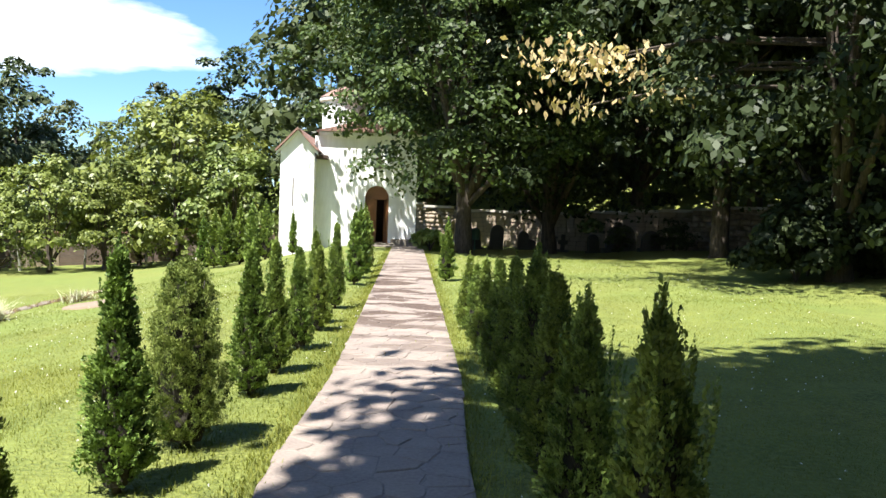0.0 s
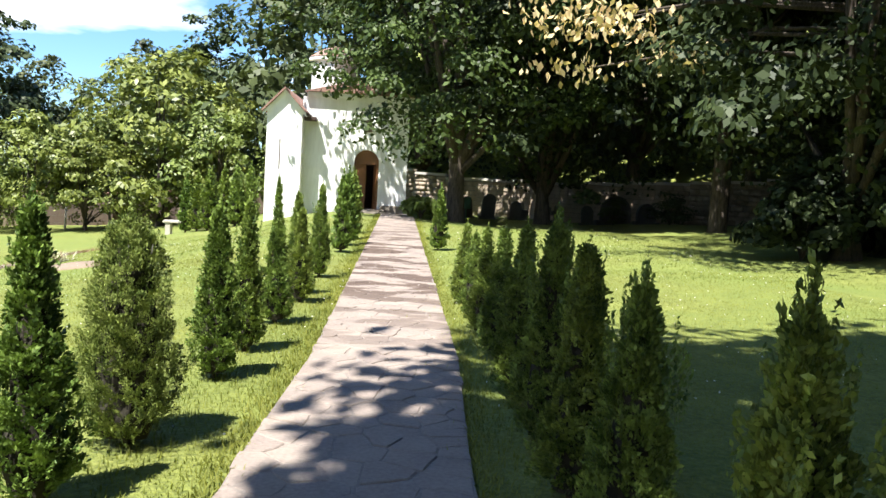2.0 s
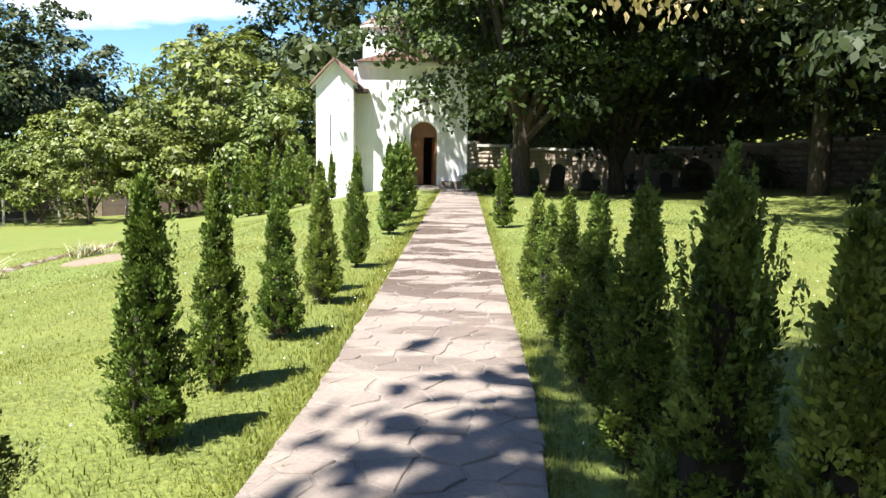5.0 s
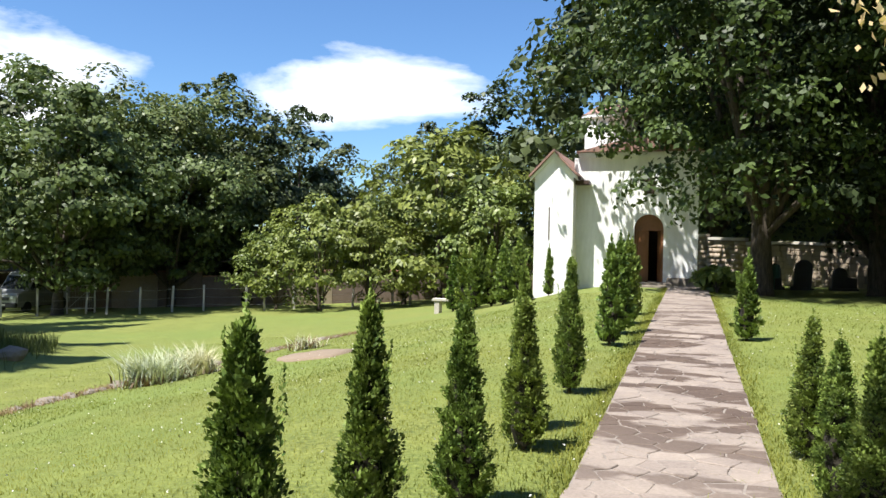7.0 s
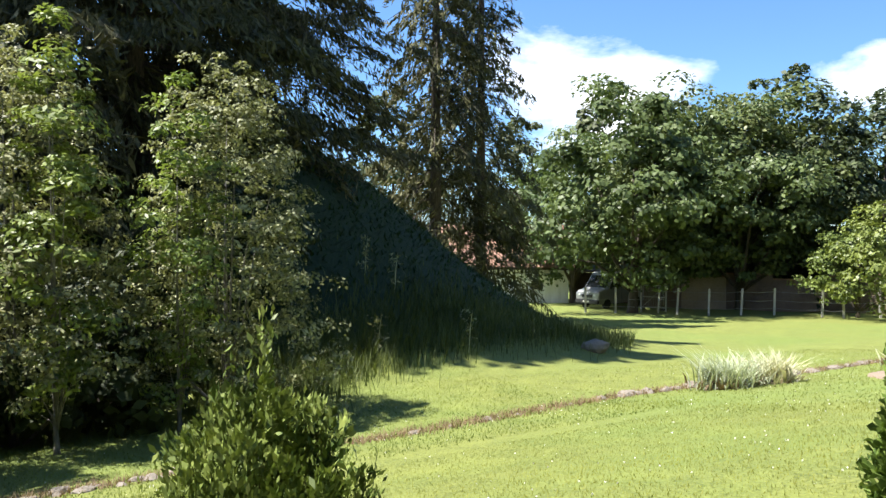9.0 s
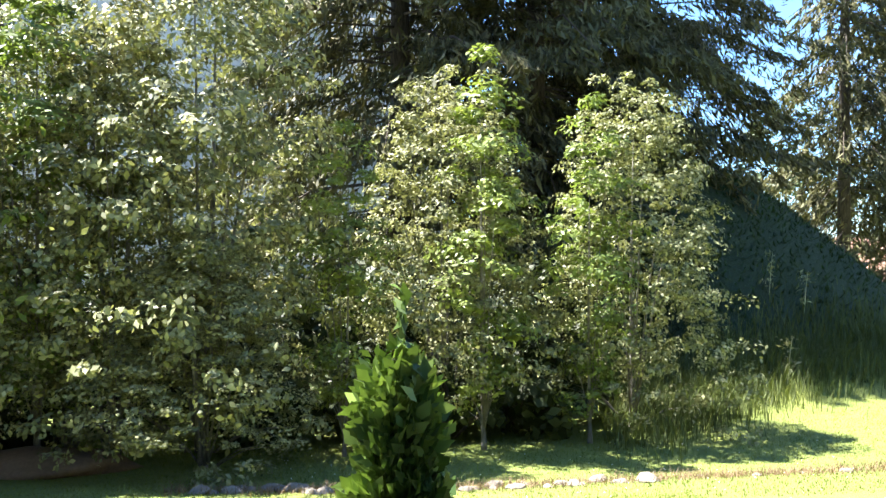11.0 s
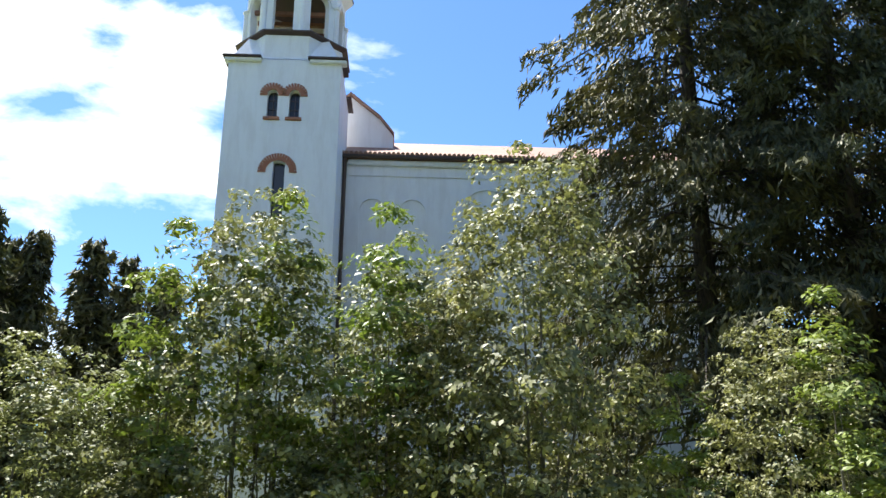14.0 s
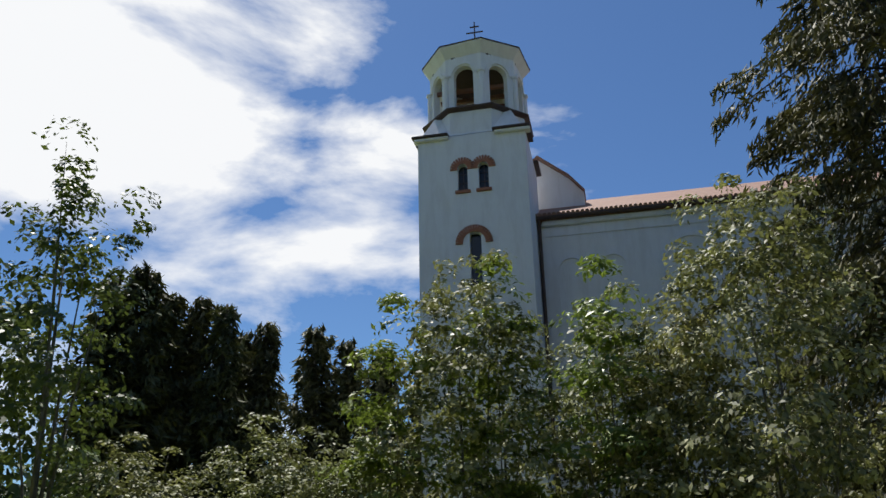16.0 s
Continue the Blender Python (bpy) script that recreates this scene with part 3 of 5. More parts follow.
# ---- thuja rows along the path ----
thujas = spread({"a": lambda: thuja(1.3, 0.185, 24000, spiky=0.3), "b": lambda: thuja(1.3, 0.165, 22000, 0.3), "c": lambda: thuja(1.3, 0.215, 26000, 2.4, blunt=0.8), "e": lambda: thuja(1.3, 0.18, 6000, 0.3, leaf=0.05, tufts=240), "d": lambda: thuja(1.2, 0.27, 84000, 4.0, M_THUJA_SUN, 0.0145, 0.34, 900, 1.0)},
       [("a", -1.68, 3.15, 0.88, 40, 0.9), ("b", -1.5, 4.2, 1.02, 10, 1.1), ("d", -1.38, 5.02, 1.02, 80, 0.92), ("a", -1.24, 6.4, 0.95, 150, 1),
        ("b", -1.2, 7.25, 0.95, 200, 0.95), ("a", -1.15, 8.45, 0.86, 250, 1), ("b", -1.08, 9.75, 0.82, 30, 1.1), ("a", -1.2, 10.3, 0.95, 300, 0.8), ("b", -1.08, 11.9, 1.0, 120, 0.9),
        ("e", -1.05, 15.5, 1.1, 60, 1), ("e", -1.05, 17.0, 1.15, 170, 1.1), ("e", -1.05, 18.6, 1.15, 220, 1.1), ("e", -1.1, 20.4, 1.1, 20, 1.1),
        ("c", 0.78, 2.4, 1.0, 60, 0.95), ("c", 0.8, 3.5, 0.92, 160, 0.95), ("a", 0.85, 4.5, 0.95, 250, 1.1), ("c", 0.86, 5.3, 1.0, 20, 1), ("b", 0.85, 6.3, 0.92, 100, 1.2),
        ("a", 0.85, 7.4, 0.86, 190, 1.15), ("b", 0.82, 8.4, 0.8, 260, 1.2), ("a", 0.8, 9.3, 0.72, 310, 1.1), ("b", 0.78, 10.2, 0.75, 75, 1.2), ("e", 0.8, 16.9, 0.98, 140, 1.1),
        ("e", -4.3, 29.6, 1.2, 15, 0.8), ("a", 1.7, 2.0, 0.9, 44, 1.1)])



def thuja_copy(x, y, scale, turn, wide):
    ob = copy_thing(thujas["e"], pose(x, y, gz(x, y), 0, 0, turn))
    ob.scale = (scale * wide, scale * wide, scale)
    return ob


# ---- the chapel ----


def chapel():
    c = tagged(new("chapel"), "small whitewashed chapel with red roof and open wooden door", "chapel")
    c.matrix_basis = pose(0, 31.0, 0)
    zb = -0.9
    # front wall with the arched doorway
    door_x, door_w, spring = -1.32, 0.92, 1.85
    part("wall", arched_wall(-3.75, 0.2, zb, 4.15, 0.45, [(door_x, door_w, 0.05, spring)]), M_WHITE, c)
    bm = box(-0.25, 0.2, 0.45, 7.0, zb, 4.15)
    part("wall", bm, M_WHITE, c)
    part("wall", box(-4.92, -4.6, -0.38, 7.0, zb, 3.5), M_WHITE, c)
    part("wall", box(-4.6, -0.25, 6.6, 7.0, zb, 4.15), M_WHITE, c)
    # projecting gabled bay
    apex, eave = 4.14, 3.5
    part("wall", arched_wall(-4.92, -3.66, zb, eave, 0.42, [], lambda u: eave + (apex - eave) * (1 - abs(u + 4.29) / 0.63)), M_WHITE, c).location = (0, -0.8, 0)
    part("wall", box(-3.98, -3.66, -0.38, -0.003, zb, 3.5), M_WHITE, c)
    part("wall_slit", box(-4.46, -4.40, -0.806, -0.7, 1.4, 2.5, 0.01), M_DARKTRIM, c, "narrow dark window slit")
    # bay roof: two slopes with boards along the gable
    for s in (-1, 1):
        roof = [(-4.29, apex + 0.13), (-4.29 + s * 0.80, eave - 0.06), (-4.29 + s * 0.80, eave + 0.02), (-4.29, apex + 0.22)]
        part("roof_slope", prism(roof, 6.2, start=-1.0), M_PINK, c)
        board = [(-4.29, apex + 0.0), (-4.29 + s * 0.78, eave - 0.17), (-4.29 + s * 0.78, eave - 0.07), (-4.29, apex + 0.125)]
        part("gable_board", prism(board, 0.1, start=-0.9), M_WHITE, c)
    part("gutter", tube([(-3.46, -0.95, 3.42), (-3.46, -0.06, 3.42)], [0.06, 0.06], 8), M_DARKTRIM, c)
    part("eave_beam", box(-3.655, -3.2, -0.5, -0.004, 3.24, 3.38, 0.02), M_DARKTRIM, c, "dark soffit board")
    # main roof over the door wall
    part("cornice", box(-3.6, 0.42, -0.16, 7.1, 4.15, 4.32, 0.03), M_WHITE, c)
    part("main_roof", prism([(-0.1 - 3.6, 4.325), (0.55, 4.325), (-1.6, 4.85)], 7.4, start=-0.25), M_PINK, c)
    # drum with small cap
    drum = part("drum", lathe([(0.95, 4.3), (0.95, 5.85), (1.08, 5.9), (1.08, 6.02), (0.9, 6.05)], 16, centre=(-2.95, 3.6)), M_WHITE, c)
    part("drum_roof", lathe([(1.1, 6.03), (0.6, 6.35), (0.08, 6.55)], 16, centre=(-2.95, 3.6)), M_PINK, drum)
    # doorway: frame, fanlight panel, two leaves
    ring = bmesh.new()
    n, ro, ri = 14, door_w / 2, door_w / 2 - 0.07
    outline = [(door_x - ro, 0.06), (door_x - ro, spring)] + [(door_x - ro * math.cos(math.pi * k / n), spring + ro * math.sin(math.pi * k / n)) for k in range(1, n)] + [(door_x + ro, spring), (door_x + ro, 0.06)]
    inner = [(door_x - ri, 0.06), (door_x - ri, spring)] + [(door_x - ri * math.cos(math.pi * k / n), spring + ri * math.sin(math.pi * k / n)) for k in range(1, n)] + [(door_x + ri, spring), (door_x + ri, 0.06)]
    vs = [[ring.verts.new((u * 0.998 + door_x * 0.002, y, z - 0.002)) for u, z in line] for y in (0.14, 0.22) for line in (outline, inner)]
    for k in range(len(outline) - 1):
        for a, b in ((0, 1), (2, 3), (0, 2), (1, 3)):
            ring.faces.new((vs[a][k], vs[a][k + 1], vs[b][k + 1], vs[b][k]))
    part("door_frame", ring, M_WOOD, c, "varnished arched door frame")
    fan = [(door_x - ri, spring)] + [(door_x - ri * math.cos(math.pi * k / n), spring + ri * math.sin(math.pi * k / n)) for k in range(1, n)] + [(door_x + ri, spring)]
    part("fanlight_panel", prism(fan, 0.05, start=0.16), M_WOOD, c)
    part("transom", box(door_x - ri, door_x + ri, 0.13, 0.23, spring - 0.07, spring, 0.008), M_WOOD, c)
    for hinge, turn, w in ((door_x - ri, 8, 0.38), (door_x + ri, -72, 0.38)):
        leaf = part("door", box(0, w if turn > 0 else w, -0.02, 0.02, 0.08, spring - 0.075, 0.006), M_WOOD, c, "brown panelled door leaf")
        leaf.matrix_basis = pose(hinge, 0.2, 0, 0, 0, turn if turn > 0 else 180 + turn)
        for z in (0.25, 0.85, 1.4):
            part("panel", box(0.07, w - 0.07, -0.032, 0.032, z, z + 0.38, 0.008), M_WOOD, leaf)
    part("floor_slab", box(-4.6, -0.25, 0.02, 6.6, -0.3, 0.045), M_INSIDE, c)
    part("doorstep", box(door_x - 0.75, door_x + 0.75, -0.55, -0.003, -0.2, 0.12, 0.02), M_STONE, c)
    part("doorstep", box(door_x - 0.95, door_x + 0.95, -1.0, -0.56, -0.2, 0.05, 0.02), M_STONE, c)
    part("wall_plinth", box(-0.75, 0.24, -0.12, -0.004, -0.3, 0.28, 0.03), M_STONE, c)
    part("window_niche", box(-1.5, -1.15, -0.008, 0.05, 2.95, 3.5, 0.02), M_DARKTRIM, c)
    # dark panel added inside so the open doorway looks unlit
    part("inner_screen", box(-4.58, -0.26, 2.4, 2.5, 0.05, 4.1), M_DARKWOOD, c)
    return c


chapel()

# ---- the church with its bell tower ----


def church():
    h = 106.0
    o = tagged(new("church"), "pale rendered church with octagonal bell tower and tiled nave roof", "church")
    f, r = toward(h, 0), toward(h - 90, 0)
    at = Vector((-0.42, 3.55, 0)) + r * -5.62 + f * 33
    o.matrix_basis = Matrix.Translation(at) @ pose(0, 0, 0, 0, 0, h)
    zb, zc, half = -3.6, 20.2, 2.55
    # shaft: front wall with openings, three plain walls
    front = part("wall", arched_wall(-half, half, zb, zc, 0.5, [(-0.45, 0.46, 17.35, 18.45), (0.53, 0.46, 17.35, 18.45), (-0.02, 1.0, 12.6, 14.75)]), M_CHURCH, o)
    for x in (-half, half - 0.5):
        part("wall", box(x, x + 0.5, 0.5, 4.6, zb, zc), M_CHURCH, o)
    part("wall", box(-half, half, 4.6, 5.1, zb, zc), M_CHURCH, o)
    # brick arches over the openings: single bricks in a fan
    brick = to_mesh("brick", box(-0.045, 0.045, -0.06, 0.05, -0.15, 0.15, 0.006), M_BRICK)
    for cx, w, spring, n, rows in ((-0.45, 0.46, 18.45, 12, 1), (0.53, 0.46, 18.45, 12, 1), (-0.02, 1.0, 14.75, 20, 1)):
        for k in range(n + 1):
            a = math.pi * k / n
            rr = w / 2 + 0.18
            b = part("brick", brick, None, o)
            b.matrix_basis = Matrix.Translation((cx - rr * math.cos(a), 0, spring + rr * math.sin(a))) @ Matrix.Rotation(a - math.pi / 2, 4, "Y") @ Matrix.Diagonal((1.0, 1, 1.1, 1))
    for cx in (-0.45, 0.53):
        win = part("window", box(cx - 0.23, cx + 0.23, 0.28, 0.31, 17.35, 18.68), M_GLASS, o, "dark narrow window pane")
        part("window_bar", box(cx - 0.02, cx + 0.02, 0.24, 0.29, 17.36, 18.66), M_DARKTRIM, win)
        for z in (17.8, 18.25):
            part("window_bar", box(cx - 0.22, cx + 0.22, 0.245, 0.285, z, z + 0.03), M_DARKTRIM, win)
        part("window_sill", box(cx - 0.36, cx + 0.36, -0.1, 0.1, 17.2, 17.345, 0.015), M_BRICK, o, "brick window sill")
    part("window", box(-0.52, 0.48, 0.28, 0.31, 12.6, 15.24), M_GLASS, o, "dark arched window pane")
    # stepped cornice broken up by the octagon's gablets
    for x0, x1 in ((-2.8, -1.05), (1.05, 2.8)):
        part("cornice", box(x0, x1, -0.3, 0.25, zc, zc + 0.1, 0.02), M_DARKTRIM, o, "dark sheet-metal cornice edge")
        part("cornice", box(x0 + 0.08, x1, -0.2, 0.25, zc - 0.16, zc - 0.002, 0.03), M_CHURCH, o)
    for y0, y1 in ((0.26, 1.5), (3.6, 5.35)):
        for x0 in (-2.8, 2.3):
            part("cornice", box(x0, x0 + 0.5, y0, y1, zc, zc + 0.1, 0.02), M_DARKTRIM, o)
    part("tower_roof", lathe([(3.5, zc + 0.1), (2.6, zc + 1.5)], 4, centre=(0, 2.55), turn=math.pi / 4), M_CHURCH, o)
    R, turn = 2.62, math.pi / 8
    part("belfry_base", lathe([(R, zc - 0.3), (R, zc + 1.35)], 8, centre=(0, 2.55), turn=turn), M_CHURCH, o)
    part("belfry_cornice", lathe([(R + 0.02, zc + 1.35), (R + 0.26, zc + 1.45), (R + 0.26, zc + 1.52), (R - 0.1, zc + 1.62)], 8, centre=(0, 2.55), turn=turn), M_DARKTRIM, o)
    zf = zc + 1.6
    R2 = 2.42
    twist = radians(-8)
    side = 2 * R2 * math.sin(math.pi / 8)
    ap = R2 * math.cos(math.pi / 8)
    for k in range(8):
        w = part("belfry_wall", arched_wall(-side / 2, side / 2, zf, zf + 3.0, 0.35, [(0, 1.0, zf + 0.1, zf + 1.95)]), M_CHURCH, o)
        w.matrix_basis = pose(0, 2.55, 0, 0, 0, 45 * k - 8) @ pose(0, -ap, 0)
        hood = bmesh.new()
        n = 10
        for rr, y0, y1 in ((0.72, -0.07, 0.0),):
            a = [[hood.verts.new((-q * math.cos(math.pi * i / n), y, zf + 1.95 + q * math.sin(math.pi * i / n))) for i in range(n + 1)] for q in (0.58, 0.72) for y in (y0, y1)]
            for i in range(n):
                for p, q in ((0, 1), (0, 2), (2, 3), (1, 3)):
                    hood.faces.new((a[p][i], a[p][i + 1], a[q][i + 1], a[q][i]))
        part("arch_hood", hood, M_CHURCH, w)
        col = part("corner_column", lathe([(0.14, zf), (0.14, zf + 1.85), (0.2, zf + 1.9), (0.2, zf + 2.02), (0.13, zf + 2.05)], 10), M_CHURCH, o)
        col.location = (R2 * math.cos(turn + twist + k * math.pi / 4), 2.55 + R2 * math.sin(turn + twist + k * math.pi / 4), 0)
    part("belfry_floor", lathe([(R2 - 0.3, zf - 0.1), (R2 - 0.3, zf + 0.05)], 8, centre=(0, 2.55), turn=turn), M_DARKWOOD, o)
    part("belfry_ceiling", lathe([(R2 - 0.1, zf + 2.95), (R2 - 0.1, zf + 3.05)], 8, centre=(0, 2.55), turn=turn), M_DARKWOOD, o)
    for y in (1.6, 2.55, 3.5):
        part("bell_beam", box(-1.9, 1.9, y - 0.09, y + 0.09, zf + 1.7, zf + 1.9, 0.01), M_WOOD, o)
    part("bell", lathe([(0.42, zf + 0.9), (0.34, zf + 1.05), (0.25, zf + 1.5), (0.1, zf + 1.68)], 14, centre=(0, 2.55)), M_DARKTRIM, o)
    part("belfry_shutter", box(-1.2, 1.2, 2.9, 2.98, zf + 0.06, zf + 1.4), M_WOOD, o, "reddish wooden belfry boarding")
    part("roof_cornice", lathe([(R2 - 0.05, zf + 3.0), (R2 + 0.38, zf + 3.5), (R2 + 0.38, zf + 3.56)], 8, centre=(0, 2.55), turn=turn + twist), M_CHURCH, o)
    roof = part("tower_cap", lathe([(R2 + 0.42, zf + 3.562), (R2 + 0.42, zf + 3.62), (0.12, zf + 4.35)], 8, centre=(0, 2.55), turn=turn + twist), M_DARKTRIM, o, "low octagonal sheet-metal cap")
    cross = part("cross", tube([(0, 2.55, zf + 4.2), (0, 2.55, zf + 6.6)], [0.05, 0.035], 6), M_DARKTRIM, o, "iron roof cross")
    for z, w in ((zf + 5.9, 0.45), (zf + 6.25, 0.25)):
        part("cross_arm", box(-w, w, 2.52, 2.58, z, z + 0.07, 0.01), M_DARKTRIM, cross)
    part("cross_ball", lathe([(0.03, zf + 4.4), (0.14, zf + 4.52), (0.14, zf + 4.62), (0.03, zf + 4.74)], 10, centre=(0, 2.55)), M_DARKTRIM, cross)
    # nave
    x0, x1, y0, zt = 2.55, 22.0, 3.2, 16.6
    nave = part("nave_wall", box(x0, x1, y0, y0 + 0.6, zb, zt), M_CHURCH, o)
    part("nave_wall", box(x1 - 0.6, x1, y0 + 0.6, y0 + 11.0, zb, zt), M_CHURCH, o)
    part("nave_wall", box(x0 - 5.5, x1, y0 + 11.0, y0 + 11.6, zb, zt), M_CHURCH, o)
    part("nave_wall", box(x0 - 5.5, x0 - 5.0, y0 + 2.0, y0 + 11.0, zb, zt), M_CHURCH, o)
    part("nave_cornice", box(x0 + 0.25, x1 + 0.2, y0 - 0.18, y0 - 0.003, zt - 0.18, zt + 0.1, 0.04), M_CHURCH, o)
    part("string_course", box(x0 + 0.3, x1, y0 - 0.06, y0 - 0.003, zt - 0.72, zt - 0.62, 0.02), M_CHURCH, o)
    part("nave_gutter", tube([(x0 - 0.4, y0 - 0.34, zt + 0.18), (x1 + 0.3, y0 - 0.34, zt + 0.18)], [0.11, 0.11], 8), M_DARKTRIM, o)
    part("eave_board", box(x0 - 0.4, x1 + 0.3, y0 - 0.32, y0 + 0.1, zt + 0.1, zt + 0.3, 0.02), M_WOOD, o, "reddish eave board")
    ridge, deep = zt + 3.6, 5.8
    slope = math.hypot(deep + 0.5, ridge - zt - 0.2)
    part("nave_roof", prism([(y0 - 0.4, zt + 0.3), (y0 + deep, ridge), (y0 + 2 * deep + 0.4, zt + 0.3)], x1 - x0 + 2, axis="x", start=x0 - 1.0), M_TILE, o)
    tile = to_mesh("roof_tile", lathe([(0.10, 0), (0.085, 0.45)], 8), M_TILE)
    tilt = math.atan2(ridge - zt - 0.3, deep + 0.4)
    for k in range(88):
        b = part("roof_tile", tile, None, o)
        b.matrix_basis = Matrix.Translation((x0 - 0.7 + 0.225 * k, y0 - 0.42, zt + 0.31)) @ Matrix.Rotation(-(math.pi / 2 - tilt), 4, "X")
    for cx in (x0 + 1.5, x0 + 3.4, x0 + 7.0, x0 + 10.6, x0 + 14.2):
        arch = bmesh.new()
        n, w, spring = 12, 0.62 if cx < x0 + 5 else 1.2, 14.1
        line = [(cx - w, 8.0), (cx - w, spring)] + [(cx - w * math.cos(math.pi * i / n), spring + w * math.sin(math.pi * i / n)) for i in range(1, n)] + [(cx + w, spring), (cx + w, 8.0)]
        rows = [[arch.verts.new((cx + (u - cx) * q, y0 + d, spring + (z - spring) * (q if z > spring else 1))) for u, z in line] for q, d in ((1.0, -0.003), (1.0, -0.09), (1.14, -0.09), (1.14, -0.003))]
        for i in range(len(line) - 1):
            for p in range(3):
                arch.faces.new((rows[p][i], rows[p][i + 1], rows[p + 1][i + 1], rows[p + 1][i]))
        part("blind_arch", arch, M_CHURCH, o, "raised plaster blind arch")
    part("downpipe", tube([(x0 + 0.12, y0 - 0.3, zt + 0.1), (x0 + 0.12, y0 - 0.2, zt - 0.5), (x0 + 0.12, y0 - 0.16, zb)], [0.09, 0.09, 0.09], 8), M_DARKTRIM, o)
    # gable hump behind the tower
    hump = [(1.6, zt), (1.6, 20.6), (2.6, 21.5), (4.2, 20.2), (4.9, 19.3), (4.9, zt)]
    part("west_gable", prism(hump, 0.5, start=6.0), M_CHURCH, o)
    part("gable_tiles", prism([(1.6, 20.62), (2.6, 21.54), (4.2, 20.24), (4.95, 19.3), (4.95, 19.42), (4.2, 20.38), (2.6, 21.7), (1.6, 20.76)], 1.6, start=5.8), M_TILE, o)
    return o


church()


def heading_place(heading, distance):
    """A place by heading and distance from the spot on the path where the walk turns."""
    v = toward(heading, 0) * distance
    return v.x, v.y + 4.4


# ---- trees ----
TREES = {
    "chestnut": lambda: broad_tree("tall leafy chestnut tree with dense crown", 15, 5.4, 1.4, 150, 105, 0.36, 1.3, 0.32, M_BROAD, lump=0.6, flare=0.5),
    "oak": lambda: broad_tree("tall dark green tree at the field edge, some copies added unseen for shade", 17, 5.0, 1.0, 110, 66, 0.48, 1.35, 0.3, M_OAK, lump=0.8, flare=0.6),
    "round": lambda: broad_tree("rounded light green fruit tree", 7.5, 3.4, 0.4, 100, 80, 0.27, 0.85, 0.16, M_FRUIT, lump=0.5, flare=0.9),
    "slim": lambda: broad_tree("slim airy grey-barked tree by the cypresses", 10.5, 1.5, 2.5, 90, 60, 0.12, 0.42, 0.09, M_BROAD, M_BARK_GREY, lump=0.7, hollow=0.25),
    "shade": lambda: broad_tree("large old tree shading the lawn", 17, 5.6, 1.9, 400, 150, 0.19, 0.95, 0.3, M_LINDEN, lump=0.45, hollow=0.4),
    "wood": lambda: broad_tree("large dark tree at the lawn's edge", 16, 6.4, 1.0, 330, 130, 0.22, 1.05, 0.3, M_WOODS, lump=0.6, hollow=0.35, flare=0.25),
    "high": lambda: broad_tree("tall tree with a high dense crown, placed to shade path and wall", 14.5, 5.2, 6.9, 360, 105, 0.36, 1.15, 0.3, M_WOODS, lump=0.3, hollow=0.1),
    "shrub": lambda: broad_tree("young bushy tree with small glossy leaves", 9.0, 2.1, -0.2, 480, 52, 0.108, 0.35, 0.08, M_SHRUB, M_BARK_GREY, lump=0.6, hollow=0.35, wide=0.55, flare=1.3),
    "sapling": lambda: broad_tree("bright young ash sapling among the shrubs", 8.5, 1.0, 0.5, 70, 70, 0.15, 0.36, 0.05, M_LIGHT, M_BARK_GREY, lump=0.25, hollow=0.05, wide=0.4),
    "spruce": lambda: conifer("tall dark spruce with drooping boughs", 25, 4.0, 2.0, 52, droop=0.65, leaf=0.42, dens=0.85),
    "cedar": lambda: conifer("huge dense dark conifer sweeping to the ground", 24, 7.0, 0.2, 76, droop=0.42, leaf=0.32, dens=1.9, bare=0.3),
    "cypress": lambda: conifer("dark columnar cypress beyond the shrubs", 11, 1.1, 0.3, 60, droop=-0.6, leaf=0.34, dens=0.9, trunk=0.14),
}
tree_places = []


def plant(kind, heading, distance, scale, wide=1.0, label=None):
    x, y = heading_place(heading, distance)
    tree_places.append((kind, x, y, scale, (heading * 37 + distance * 11) % 360, wide) + ((label,) if label else ()))


for row in (("chestnut", 43, 50.5, 0.98), ("chestnut", 38, 57, 0.98), ("chestnut", 34, 60, 1.0), ("oak", 33, 66, 1.0), ("oak", 27.5, 64, 0.86), ("oak", 24.5, 68, 0.72), ("oak", 44.5, 68, 1.0), ("chestnut", 47, 60, 0.85), ("chestnut", 41, 53, 0.85), ("chestnut", 36, 55, 0.9), ("oak", 31, 58, 0.8),
            ("oak", 21, 76, 0.7), ("oak", 18, 72, 0.85), ("oak", 13.5, 62, 0.92), ("oak", 10, 66, 1.0), ("oak", 6.5, 62, 1.0), ("oak", 16, 84, 0.9), ("oak", 29.5, 80, 0.9), ("oak", 40, 86, 1.1),
            ("round", 17.5, 49, 1.45), ("round", 26, 47, 0.9), ("round", 22.5, 46, 0.75), ("round", 13.5, 46, 0.95), ("round", 29, 50, 0.7), ("round", 20, 50, 1.0),
            ("spruce", 53.6, 42, 1.0), ("spruce", 56.8, 39, 1.05), ("oak", 51, 84, 1.0), ("oak", 60, 80, 1.1),
            ("cedar", 77, 25, 1.05), ("cedar", 69.5, 29, 0.95), ("cedar", 86.5, 25, 1.2),
            # oaks from heading 160 on stand unseen behind the walk, kept for shade
            ("chestnut", 153, 26, 0.8), ("oak", 160, 34, 1.0), ("oak", 190, 32, 1.0), ("oak", 225, 34, 1.0), ("oak", 265, 34, 1.0)):
    plant(*row)
